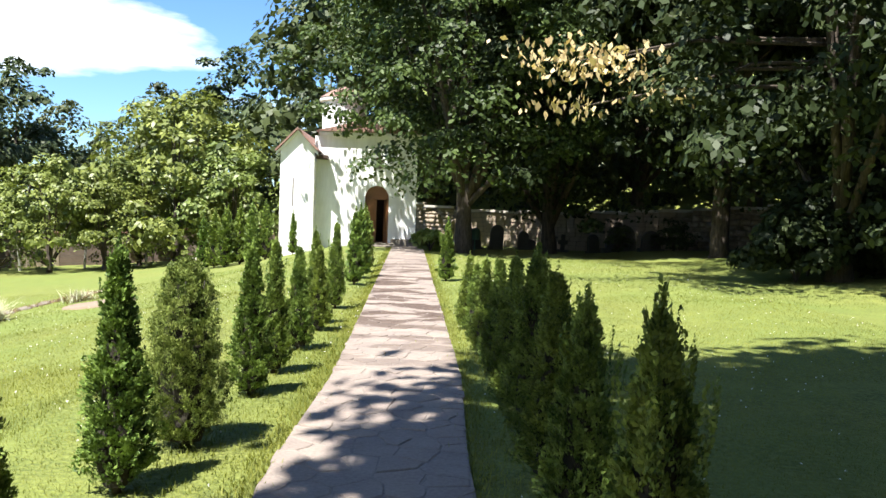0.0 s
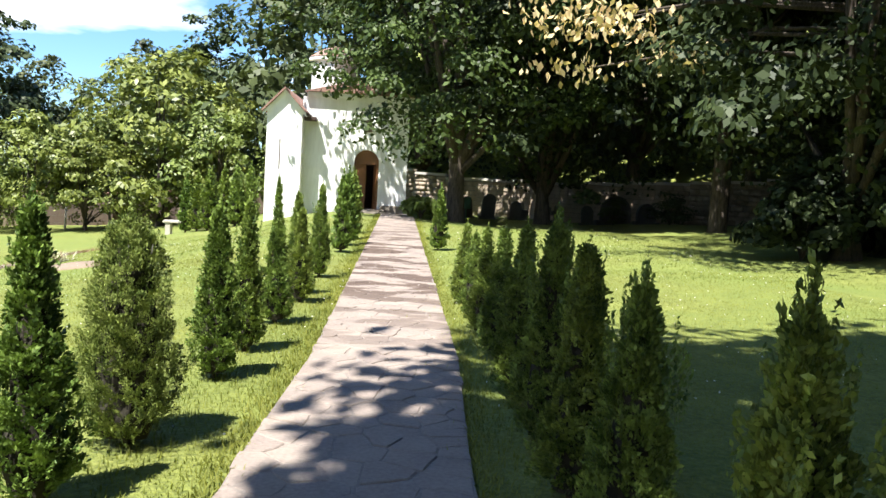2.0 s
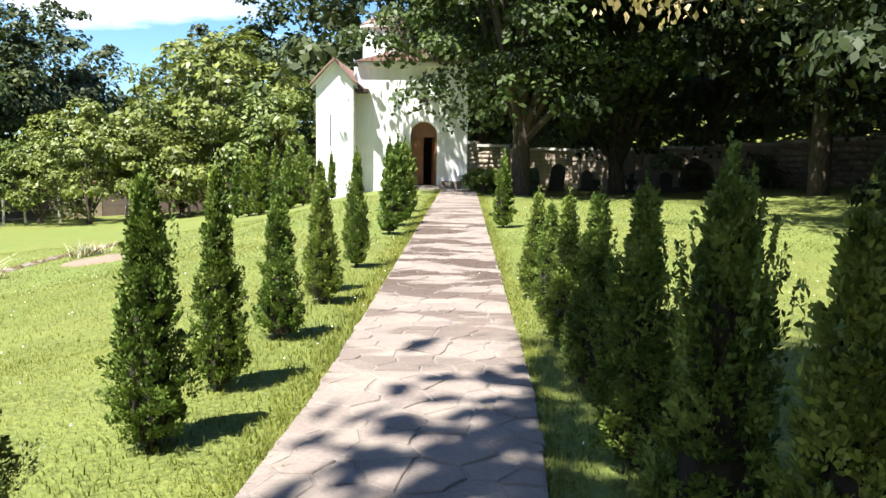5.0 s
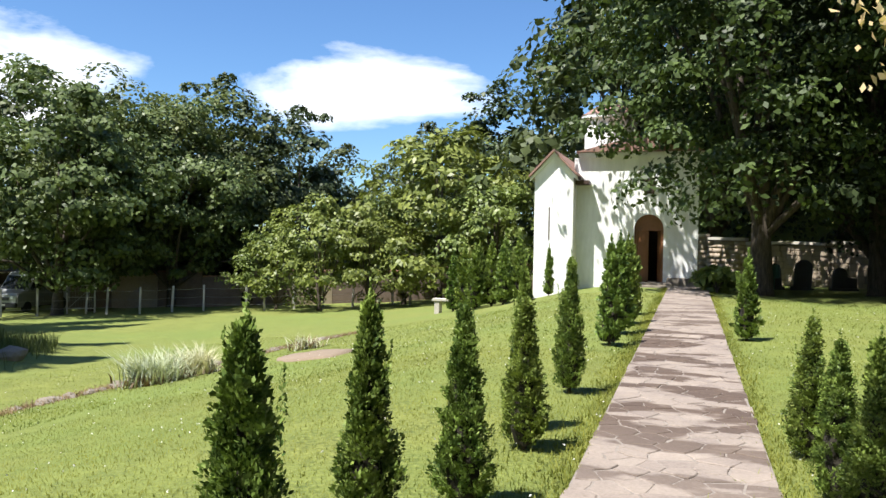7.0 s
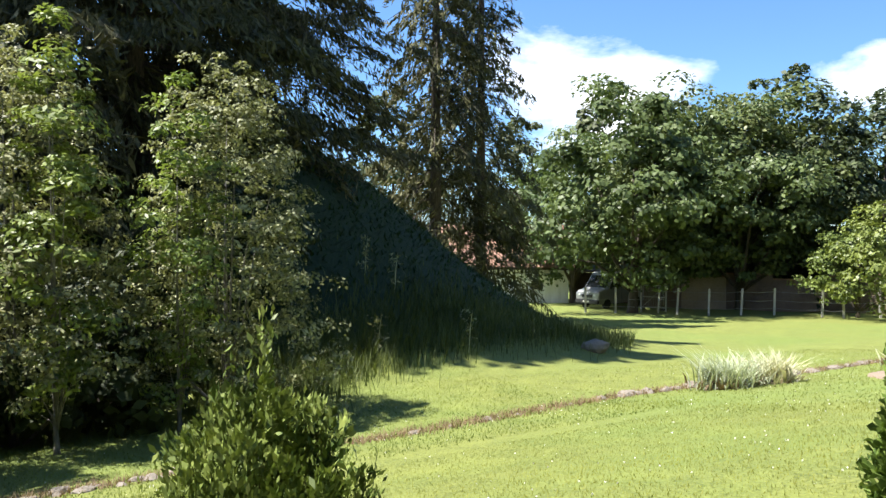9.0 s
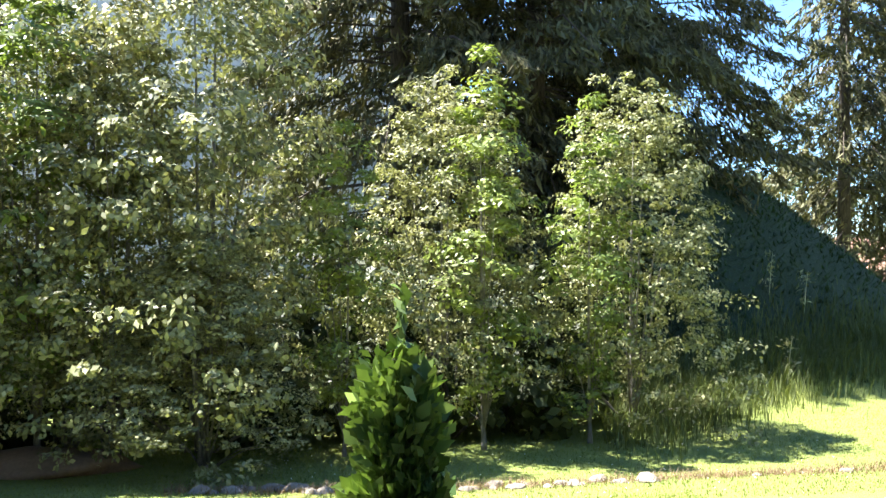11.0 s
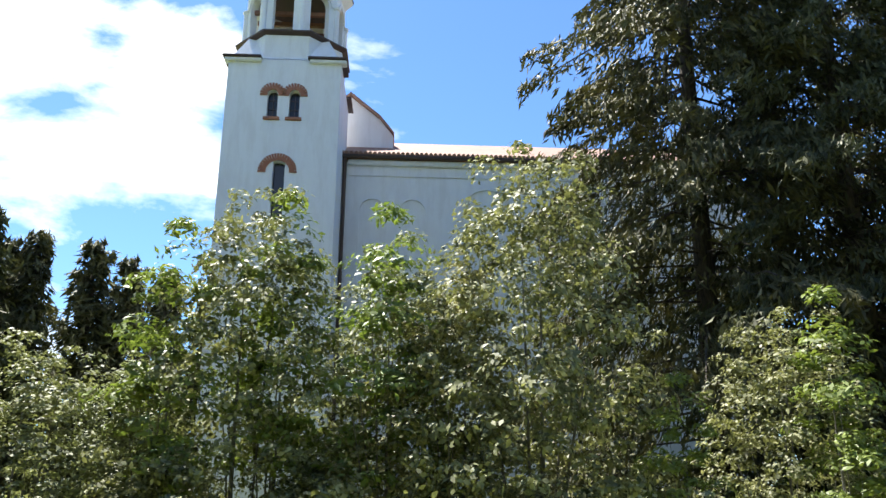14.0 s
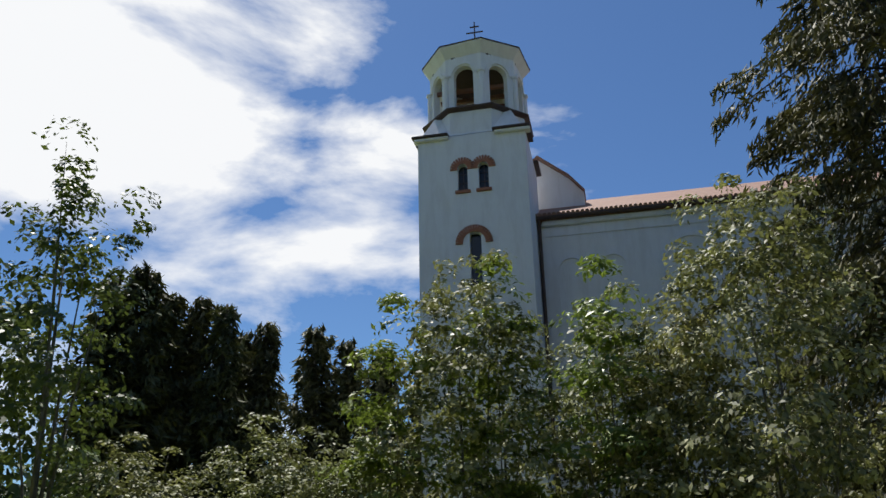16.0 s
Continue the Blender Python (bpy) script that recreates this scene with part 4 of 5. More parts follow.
# shrubs west of the stone edging
for x, y, s, w in ((-13.0, -2.7, 0.98, 0.95), (-13.8, 1.9, 1.10, 0.9), (-14.4, 6.0, 0.74, 1.0), (-11.6, -5.8, 0.66, 1.2), (-14.2, 9.3, 0.72, 0.95), (-14.8, -0.5, 0.95, 1.05), (-13.6, 0.6, 0.84, 1.0), (-12.9, -4.9, 0.66, 1.1),
                   (-12.4, 2.2, 0.42, 1.4), (-12.6, -1.4, 0.48, 1.3), (-11.6, -3.4, 0.45, 1.4), (-10.2, -7.5, 0.6, 1.3)):
    tree_places.append(("shrub", x, y, s, (x * 91 + y * 57) % 360, w))
for x, y, s in ((-13.0, -2.3, 1.0), (-13.0, -0.3, 0.95), (-11.9, -3.7, 0.9), (-13.0, 6.4, 0.74), (-12.9, 4.2, 0.6), (-13.2, 8.2, 0.66)):
    tree_places.append(("sapling", x, y, s, (x * 91 + y * 57) % 360, 1.1))
# cypresses and slim trees south of the church
for kind, x, y, s, w in (("cypress", -21.3, -22.59, 1.36, 1.4), ("cypress", -22.24, -21.82, 1.42, 1.5), ("cypress", -23.69, -21.87, 1.36, 1.5), ("cypress", -24.55, -21.05, 1.36, 1.2), ("cypress", -24.58, -19.6, 1.31, 1.2), ("cypress", -26.65, -20.32, 1.26, 1.1), ("cypress", -26.46, -19.02, 1.28, 1.2), ("cypress", -30.99, -19.79, 1.38, 1.5), ("cypress", -31.93, -18.5, 1.32, 1.4), ("cypress", -34.5, -18.25, 1.34, 1.4), ("cypress", -36.44, -16.95, 1.3, 1.4),
                         ("slim", -9.2, -8.6, 1.0, 1.0)):
    tree_places.append((kind, x, y, s, (x * 91 + y * 57) % 360, w))
# trees on the lawn and behind the graveyard wall
for kind, x, y, s, w in (("shade", 2.0, 29.6, 1.0, 1.05), ("wood", 5.7, 32.6, 1.05, 1.0), ("wood", 10.2, 18.5, 1.0, 0.95), ("wood", 15.5, 26.0, 1.05, 1.0), ("wood", 16.0, 16.0, 1.0, 0.9),
                         ("oak", 1.0, 46, 1.2, 1.1), ("oak", 7, 46, 1.1, 1.1), ("oak", 12, 42, 1.1, 1.1), ("oak", 17, 39, 1.1, 1.1), ("oak", 22, 34, 1.1, 1.1), ("oak", -3, 50, 1.2, 1.1), ("oak", 24, 26, 1.1, 1.1), ("oak", 26, 18, 1.1, 1.1),
                         ("oak", 5, 53, 1.2, 1.1), ("oak", 12, 50, 1.2, 1.1), ("oak", 19, 46, 1.2, 1.1), ("oak", 26, 41, 1.2, 1.1), ("oak", 31, 30, 1.2, 1.1), ("oak", 28, 8, 1.1, 1.1),
                         # second high tree added to shade the wall; oaks unseen, added to cut skylight
                         ("high", 1.6, -0.35, 1.0, 1.0), ("high", 11.0, 28.0, 0.9, 1.1), ("oak", 9.5, -5.0, 1.0, 1.3), ("oak", 14.0, 3.0, 1.0, 1.3), ("oak", 3.0, -10.0, 1.0, 1.1), ("oak", 2.0, -17.0, 1.0, 1.2)):
    tree_places.append((kind, x, y, s, (x * 91 + y * 57) % 360, w))
spread(TREES, tree_places)

# ---- stone edging, dry plants and weeds in the field ----


def boulder(w, d, h, seed):
    """An uneven field stone."""
    bm = bmesh.new()
    bmesh.ops.create_icosphere(bm, subdivisions=2, radius=0.5)
    for v in bm.verts:
        n = noise.noise(v.co * 2.3 + Vector((seed * 3.1, seed, 0)))
        v.co *= 1 + 0.35 * n
        v.co = Vector((v.co.x * w, v.co.y * d, max(v.co.z, -0.3) * h))
    return to_mesh("field_stone", bm, M_STONE, False)


stones = [boulder(1.0, 0.75, 0.55, k) for k in range(5)]
py_rng = random.Random(5)
for k in range(130):
    y = 2.4 + 23 * k / 130 + py_rng.uniform(-0.08, 0.08)
    x = -11.0 + 0.55 * math.sin(y * 0.28) + (y - 3) * 0.055 + py_rng.uniform(-0.18, 0.18)
    if 8.2 < y < 15.5 and k % 4:
        continue
    ob = tagged(new("field_stone", stones[k % 5]), "weathered grey field stone in the lawn's edging", "stone", "stones of the field edging")
    q = py_rng.uniform(0.12, 0.34) * (1.2 if y < 8 or y > 15 else 0.8)
    ob.matrix_basis = Matrix.LocRotScale((x, y, gz(x, y) - q * 0.04), Euler((0, 0, py_rng.uniform(0, 6))), (q, q, q))


def blades(points, height, width, lean, material, name="blades", simple=False):
    """Grass blades, each a narrow bent triangle pair."""
    n = len(points)
    a = rng.uniform(0, 2 * math.pi, n)
    h = height * rng.uniform(0.5, 1.35, n)
    w = width * rng.uniform(0.7, 1.3, n)
    out = np.stack([np.cos(a), np.sin(a), 0 * a], 1)
    side = np.stack([-np.sin(a), np.cos(a), 0 * a], 1)
    l = (lean * rng.uniform(0.2, 1.6, n))[:, None]
    top = points + out * l * h[:, None] + np.stack([0 * a, 0 * a, h], 1)
    mid = points + out * l * h[:, None] * 0.3 + np.stack([0 * a, 0 * a, h * 0.55], 1)
    v = np.stack([points - side * w[:, None] / 2, points + side * w[:, None] / 2, mid + side * w[:, None] * 0.4, top, mid - side * w[:, None] * 0.4], 1).reshape(-1, 3)
    i = np.arange(n) * 5
    if simple:
        return mesh_quads(name, np.stack([points - side * w[:, None] / 2, points + side * w[:, None] / 2, top], 1).reshape(-1, 3), np.arange(3 * n).reshape(-1, 3), material)
    tri = np.concatenate([np.stack([i, i + 1, i + 2], 1), np.stack([i, i + 2, i + 4], 1), np.stack([i + 4, i + 2, i + 3], 1)])
    return mesh_quads(name, v, tri, material)


def on_ground(x, y, lift=0.0):
    return np.stack([x, y, ground_z(x, y) + lift], 1)


for x, y, w, n, h in ((-9.75, 17.3, 0.55, 620, 0.55), (-9.5, 18.3, 0.42, 420, 0.5), (-8.7, 21.5, 0.4, 200, 0.3)):
    plant_base = rng.normal(size=(n, 2)) * w * 0.42
    ob = tagged(new("dry_plant_clump"), "clump of pale grey-green sword leaves going dry", "plant", "dry plant clumps on the edging")
    ob.location = (x, y, gz(x, y))
    part("leaves", blades(np.stack([plant_base[:, 0], plant_base[:, 1], 0 * plant_base[:, 0] - 0.05], 1), h, 0.028, 1.0, M_DRYGRASS), None, ob)
    part("dead_leaves", blades(np.stack([plant_base[: n // 3, 0] * 1.25, plant_base[: n // 3, 1] * 1.25, 0 * plant_base[: n // 3, 0] - 0.03], 1), 0.24, 0.04, 1.6, M_SOILY), None, ob, "brown withered leaves")

# dry grass on the low bank along the edging
n = 12000
ey = rng.uniform(2.0, 26.0, n)
ex = -11.0 + 0.55 * np.sin(ey * 0.28) + (ey - 3) * 0.055 + rng.normal(size=n) * 0.16
tagged(new("dry_bank_grass", blades(on_ground(ex, ey, -0.02), 0.10, 0.014, 0.9, M_SOILY, simple=True)), "dry brown grass along the stone edging", "grass", kind="stuff")
# tall grass along the foot of the mound
n = 14000
t = rng.uniform(0, 1, n) ** 0.8
head, dist = 43 + 30 * t, 25.5 - 10.2 * np.clip((t * 30) / 26, 0, 1) + rng.normal(size=n) * 1.1 + 0.6
wx, wy = -np.sin(np.radians(head)) * dist, 4.4 + np.cos(np.radians(head)) * dist
tagged(new("tall_grass", blades(on_ground(wx, wy, -0.03), 0.42, 0.018, 0.45, M_MEADOW)), "tall unmown grass and weeds along the mound", "grass", kind="stuff")
# low growth on the mound, darkened to imitate the shade there
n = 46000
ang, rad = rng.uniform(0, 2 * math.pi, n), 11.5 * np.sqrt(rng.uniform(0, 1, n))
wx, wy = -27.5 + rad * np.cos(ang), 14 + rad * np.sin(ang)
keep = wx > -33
tagged(new("mound_grass", blades(on_ground(wx[keep], wy[keep], -0.05), 0.15, 0.06, 1.5, M_MOUND_SHADE, simple=True)), "mound grass coloured dark for the deep shade there", "grass", kind="stuff")
# weeds with flower stalks
for k in range(26):
    head, dist = 47 + 30 * rng.uniform(), rng.uniform(15.5, 22)
    x, y = heading_place(head, dist)
    if dist < 25.5 - 10.2 * min(1, (head - 43) / 26) - 1.5:
        continue
    ob = tagged(new("weed"), "tall weed with pale seed heads", "plant", "weeds at the foot of the mound")
    ob.location = (x, y, gz(x, y))
    hgt = rng.uniform(0.7, 1.3)
    part("stalk", tube([(0, 0, -0.05), (0.04, 0.02, hgt * 0.6), (0.1, 0.03, hgt)], [0.012, 0.009, 0.004], 5), M_DRYGRASS, ob)
    q = np.stack([rng.normal(size=60) * 0.1, rng.normal(size=60) * 0.1, hgt * rng.uniform(0.15, 1.0, 60)], 1)
    v, f = leaves(q, 0.12, 0.6, 0.2, 0.35, np.tile([0, 0, 0.6], (60, 1)))
    part("leaves", mesh_quads("leaves", v, f, M_SHRUB), None, ob)
# trodden bare patch in the lawn
bm = bmesh.new()
rows = []
for k in range(6):
    rows.append([])
    for a in range(22):
        u = math.tau * a / 22
        r = (0.02, 0.3, 0.55, 0.78, 0.95, 1.0)[k] * (1 + 0.3 * noise.noise(Vector((math.cos(u) * 1.7, math.sin(u) * 1.7, 4.2))))
        x, y = -7.35 + 0.85 * r * math.cos(u) - 0.3 * r * math.sin(u), 19.1 + 0.9 * r * math.sin(u)
        rows[-1].append(bm.verts.new((x, y, gz(x, y) + (0.045 + 0.02 * noise.noise(Vector((x * 5, y * 5, 0))) if k < 5 else -0.05))))
for lo, hi in zip(rows, rows[1:]):
    for a in range(22):
        bm.faces.new((lo[a], lo[(a + 1) % 22], hi[(a + 1) % 22], hi[a]))
bm.faces.new(rows[0][::-1])
tagged(new("bare_soil_patch", to_mesh("bare_soil_patch", bm, M_DUST, True)), "patch of pale trodden bare soil in the lawn", "soil patch")
# boulder at the foot of the mound
rock = tagged(new("boulder", stones[2]), "large grey boulder at the foot of the mound", "stone")
rock.matrix_basis = Matrix.LocRotScale((-16.2, 20.2, gz(-16.2, 20.2) + 0.1), Euler((0, 0, 0.8)), (0.75, 0.75, 0.9))
# soil patch under the shrubs
bm = bmesh.new()
bmesh.ops.create_icosphere(bm, subdivisions=3, radius=0.5)
for v in bm.verts:
    v.co *= 1 + 0.3 * noise.noise(v.co * 4)
    v.co = Vector((v.co.x * 1.3, v.co.y * 2.4, v.co.z * 0.5))
ob = tagged(new("soil_heap", to_mesh("soil_heap", bm, M_SOIL, True)), "heap of reddish bare soil under the shrubs", "soil heap")
ob.location = (-12.6, -0.1, gz(-12.6, -0.1) + 0.05)

# ---- yard behind the field: wall, fence, van, outbuilding ----


def yard_run(h0, d0, h1, d1):
    return Vector((*heading_place(h0, d0), 0)), Vector((*heading_place(h1, d1), 0))


a, b = yard_run(42.5, 57, 8, 58)
along = (b - a).normalized()
length = (b - a).length
wall = tagged(new("yard_wall"), "low brownish plastered yard wall with stone patches", "wall", kind="structure")
for k in range(12):
    p0, p1 = a.lerp(b, k / 12), a.lerp(b, (k + 1) / 12)
    base = min(gz(p0.x, p0.y), gz(p1.x, p1.y)) - 0.3
    seg = part("wall_section", box(0.002, length / 12 - 0.002, -0.15, 0.15, 0, 2.3 + 0.15 * (k % 3), 0.02), M_BROWNWALL if k % 4 != 1 else M_WALLSTONE, wall)
    seg.matrix_basis = Matrix.LocRotScale((p0.x, p0.y, base), Euler((0, 0, math.atan2(along.y, along.x))), None)
    cap = part("wall_cap", box(-0.0, length / 12, -0.24, 0.24, 2.302 + 0.15 * (k % 3), 2.4 + 0.15 * (k % 3), 0.02), M_TILE, seg)

fence = tagged(new("fence"), "wire fence on pale concrete posts along the field", "fence")
post_mesh = to_mesh("post", box(-0.06, 0.06, -0.06, 0.06, -0.3, 1.55, 0.015), M_POST)
posts = []
for k in range(17):
    x, y = heading_place(46.2 - 2.05 * k - (0.8 if k % 5 == 2 else 0), 49.5 + 0.5 * math.sin(k * 1.3))
    o = part("post", post_mesh, None, fence)
    o.matrix_basis = pose(x, y, gz(x, y), py_rng.uniform(-3, 3), py_rng.uniform(-3, 3), 40)
    posts.append(Vector((x, y, gz(x, y))))
for p, q in zip(posts, posts[1:]):
    for z in (0.4, 0.85, 1.35):
        part("wire", tube([p + Vector((0, 0, z)), p.lerp(q, 0.5) + Vector((0, 0, z - 0.05)), q + Vector((0, 0, z))], [0.012] * 3, 4), M_WIRE, fence)


def gate():
    g = tagged(new("gate"), "pale metal wire gate standing beside the van", "gate")
    for x in (-0.75, 0.75):
        part("post", tube([(x, 0, -0.2), (x, 0, 1.75)], [0.05, 0.05], 8), M_POST, g)
    for z in (0.25, 0.9, 1.6):
        part("rail", box(-0.7, 0.7, -0.025, 0.025, z, z + 0.05, 0.006), M_POST, g)
    for k in range(9):
        part("bar", tube([(-0.6 + 0.15 * k, 0, 0.28), (-0.6 + 0.15 * k, 0, 1.62)], [0.008, 0.008], 5), M_WIRE, g)
    part("brace", tube([(-0.68, 0, 0.3), (0.68, 0, 1.6)], [0.018, 0.018], 6), M_POST, g)
    return g


x, y = heading_place(41.6, 51)
gate().matrix_basis = pose(x, y, gz(x, y), 0, 0, 28)


def van():
    v = tagged(new("van"), "panel van parked under the trees, paint greyed for shade", "van")
    side = [(-2.6, 0.45), (-2.62, 1.05), (-2.45, 1.2), (-1.75, 1.35), (-1.05, 2.2), (-0.8, 2.38), (2.45, 2.42), (2.6, 2.3), (2.65, 0.5), (2.2, 0.36), (-2.2, 0.36)]
    bm = prism(side, 1.9, start=-0.95)
    bmesh.ops.bevel(bm, geom=[e for e in bm.edges], offset=0.06, segments=2, affect="EDGES", clamp_overlap=True)
    body = part("body", bm, M_PAINT, v, smooth=False)
    part("windscreen", prism([(-1.73, 1.42), (-1.08, 2.15), (-1.1, 2.17), (-1.76, 1.44)], 1.6, start=-0.8), M_GLASS, v, "dark sloping windscreen")
    for y in (-0.958, 0.93):
        part("side_window", prism([(-1.5, 1.45), (-0.95, 2.1), (-0.25, 2.1), (-0.25, 1.45)], 0.03, start=y), M_GLASS, v)
        part("door_line", box(-0.2, -0.18, y, y + 0.028, 0.6, 2.1), M_TYRE, v)
        part("wing_mirror", box(-1.55, -1.4, y * 1.12 - 0.06, y * 1.12 + 0.06, 1.35, 1.6, 0.03), M_TYRE, v)
    for x in (-1.7, 1.55):
        for y in (-0.97, 0.75):
            w = part("wheel", lathe([(0.2, 0), (0.34, 0.02), (0.36, 0.06), (0.36, 0.17), (0.34, 0.21), (0.2, 0.22)], 20), M_TYRE, v)
            w.matrix_basis = pose(x, y + 0.22, 0.36, 90)
            part("rim", lathe([(0.2, -0.01), (0.19, 0.01), (0.05, 0.03)], 14), M_CHROME, w)
    for y in (-0.72, 0.5):
        part("headlight", box(-2.64, -2.45, y, y + 0.24, 0.85, 1.05, 0.04), M_LAMPGLASS, v)
    part("bumper", box(-2.72, -2.5, -0.94, 0.94, 0.38, 0.66, 0.05), M_TYRE, v)
    part("grille", box(-2.665, -2.58, -0.42, 0.42, 0.78, 0.98, 0.02), M_TYRE, v)
    part("number_plate", box(-2.735, -2.715, -0.26, 0.26, 0.48, 0.59, 0.005), M_POST, v)
    return v


x, y = heading_place(44.4, 55.5)
v = van()
v.matrix_basis = pose(x, y, gz(x, y), 0, 0, 97)


def outbuilding():
    o = tagged(new("outbuilding"), "low white outbuilding with tiled roof under the spruces", "building")
    part("wall", arched_wall(-6, 4.0, -0.6, 2.6, 0.3, [(1.7, 0.9, 0.95, 1.3), (-2.0, 0.9, 0.95, 1.3)]), M_WHITE, o)
    for cx in (1.7, -2.0):
        w = part("window", box(cx - 0.45, cx + 0.45, 0.15, 0.18, 0.95, 1.75), M_GLASS, o)
        part("window_frame", box(cx - 0.03, cx + 0.03, 0.12, 0.155, 0.95, 1.75), M_DARKWOOD, w)
        part("window_sill", box(cx - 0.55, cx + 0.55, -0.08, 0.1, 0.87, 0.945, 0.01), M_POST, w)
    part("wall", box(3.7, 4.0, 0.3, 6, -0.6, 2.6), M_WHITE, o)
    part("wall", box(-6, -5.7, 0.3, 6, -0.6, 2.6), M_WHITE, o)
    part("wall", box(-6, 4, 5.7, 6, -0.6, 2.6), M_WHITE, o)
    part("roof", prism([(-0.6, 2.5), (3.0, 5.6), (6.6, 2.5), (6.6, 2.62), (3.0, 5.76), (-0.6, 2.62)], 11.0, axis="x", start=-6.5), M_TILE, o, "weathered red tile roof")
    part("eave_board", box(-6.5, 4.5, -0.64, -0.58, 2.42, 2.6), M_DARKWOOD, o)
    tile = to_mesh("roof_tile", lathe([(0.09, 0), (0.09, 4.9)], 6), M_TILE)
    for k in range(44):
        r = part("roof_tile", tile, None, o)
        r.matrix_basis = Matrix.Translation((-6.4 + 0.25 * k, -0.6, 2.6)) @ Matrix.Rotation(-(math.pi / 2 - math.atan2(3.1, 3.6)), 4, "X")
    part("shed_wall", box(4.1, 9.0, 0.5, 0.7, -0.6, 2.2), M_DARKWOOD, o, "dark open shed beside the white wall")
    part("shed_roof", prism([(-0.2, 2.25), (3.6, 2.7), (3.6, 2.8), (-0.2, 2.35)], 5.2, axis="x", start=4.1), M_DARKTRIM, o)
    return o


x, y = heading_place(51.2, 60)
outbuilding().matrix_basis = pose(x, y, gz(x, y), 0, 0, 50)

# ---- graveyard wall, stones and planting by the chapel ----
WALL_LINE = [(-2.5, 44.0), (4.0, 41.8), (10.5, 38.0), (16.5, 32.5), (22.0, 25.5), (27.0, 16.0)]
gwall = tagged(new("graveyard_wall"), "old rubble-stone wall with pale coping slabs", "wall", kind="structure")
pieces = [to_mesh("stone", box(-0.5, 0.5, -0.5, 0.5, -0.5, 0.5, 0.09), M_WALLSTONE) for k in range(3)]
slab = to_mesh("coping_slab", box(-0.5, 0.5, -0.5, 0.5, -0.5, 0.5, 0.06), M_COPING)
count = 0
far = []
for (x0, y0), (x1, y1) in zip(WALL_LINE, WALL_LINE[1:]):
    p, q = Vector((x0, y0, 0)), Vector((x1, y1, 0))
    run = (q - p).length
    turn = math.atan2(q.y - p.y, q.x - p.x)
    steps = int(run / 1.6)
    for k in range(steps):
        m0 = p.lerp(q, (k + 0.5) / steps)
        zb = gz(m0.x, m0.y)
        core = part("wall_section", box(-run / steps / 2, run / steps / 2, -0.2, 0.2, -0.4, 1.75), M_JOINT, gwall)
        core.matrix_basis = Matrix.LocRotScale((m0.x, m0.y, zb), Euler((0, 0, turn)), None)
        c = part("coping_slab", slab, None, gwall)
        c.matrix_basis = Matrix.LocRotScale((m0.x, m0.y, zb + 1.82), Euler((py_rng.uniform(-0.03, 0.03), py_rng.uniform(-0.03, 0.03), turn)), (run / steps * 0.98, 0.72, 0.13))
        z = 0.0
        while z < 1.7:
            hgt = py_rng.uniform(0.17, 0.27)
            u = -run / steps / 2
            while u < run / steps / 2 - 0.05:
                w = min(py_rng.uniform(0.25, 0.55), run / steps / 2 - u)
                place = m0 + Vector((math.cos(turn), math.sin(turn), 0)) * (u + w / 2) + Vector((math.sin(turn), -math.cos(turn), 0)) * 0.2 + Vector((0, 0, zb + z + hgt / 2))
                mtx = Matrix.LocRotScale(place, Euler((0, 0, turn + py_rng.uniform(-0.05, 0.05))), (w * 0.95, py_rng.uniform(0.1, 0.2), hgt * 0.92))
                if count < 300 and 2.5 < place.x < 12.5:
                    o = part("stone", pieces[count % 3], None, gwall)
                    o.matrix_basis = mtx
                    count += 1
                else:
                    far.append(mtx)
                u += w
            z += hgt
cube = np.array([(x, y, z) for x in (-0.5, 0.5) for y in (-0.5, 0.5) for z in (-0.5, 0.5)])
cube_faces = np.array([(0, 1, 3, 2), (4, 6, 7, 5), (0, 4, 5, 1), (2, 3, 7, 6), (0, 2, 6, 4), (1, 5, 7, 3)])
fv = np.concatenate([cube @ np.array(m.to_3x3()).T + np.array(m.translation) for m in far])
ff = np.concatenate([cube_faces + 8 * k for k in range(len(far))])
tagged(part("stonework", mesh_quads("stonework", fv, ff, M_WALLSTONE), None, gwall), kind="stuff")


def headstone(kind, w, h):
    g = tagged(new("gravestone"), "old dark weathered gravestone on the grass", "gravestone", "gravestones by the wall")
    if kind == 0:
        n = 8
        line = [(-w / 2, -0.2), (-w / 2, h - w / 2)] + [(-w / 2 * math.cos(math.pi * k / n), h - w / 2 + w / 2 * math.sin(math.pi * k / n)) for k in range(1, n)] + [(w / 2, h - w / 2), (w / 2, -0.2)]
    elif kind == 1:
        line = [(-w / 2, -0.2), (-w / 2, h), (w / 2, h * 0.92), (w / 2, -0.2)]
    else:
        a = w * 0.22
        line = [(-a, -0.2), (-a, h * 0.45), (-w / 2, h * 0.45), (-w / 2, h * 0.68), (-a, h * 0.68), (-a, h), (a, h), (a, h * 0.68), (w / 2, h * 0.68), (w / 2, h * 0.45), (a, h * 0.45), (a, -0.2)]
    bm = prism(line, 0.16, start=-0.08)
    bmesh.ops.bevel(bm, geom=list(bm.edges), offset=0.015, segments=1, affect="EDGES", clamp_overlap=True)
    part("slab", bm, M_GRAVE, g)
    part("base", box(-w * 0.65, w * 0.65, -0.16, 0.16, -0.2, 0.1, 0.02), M_GRAVE, g)
    return g


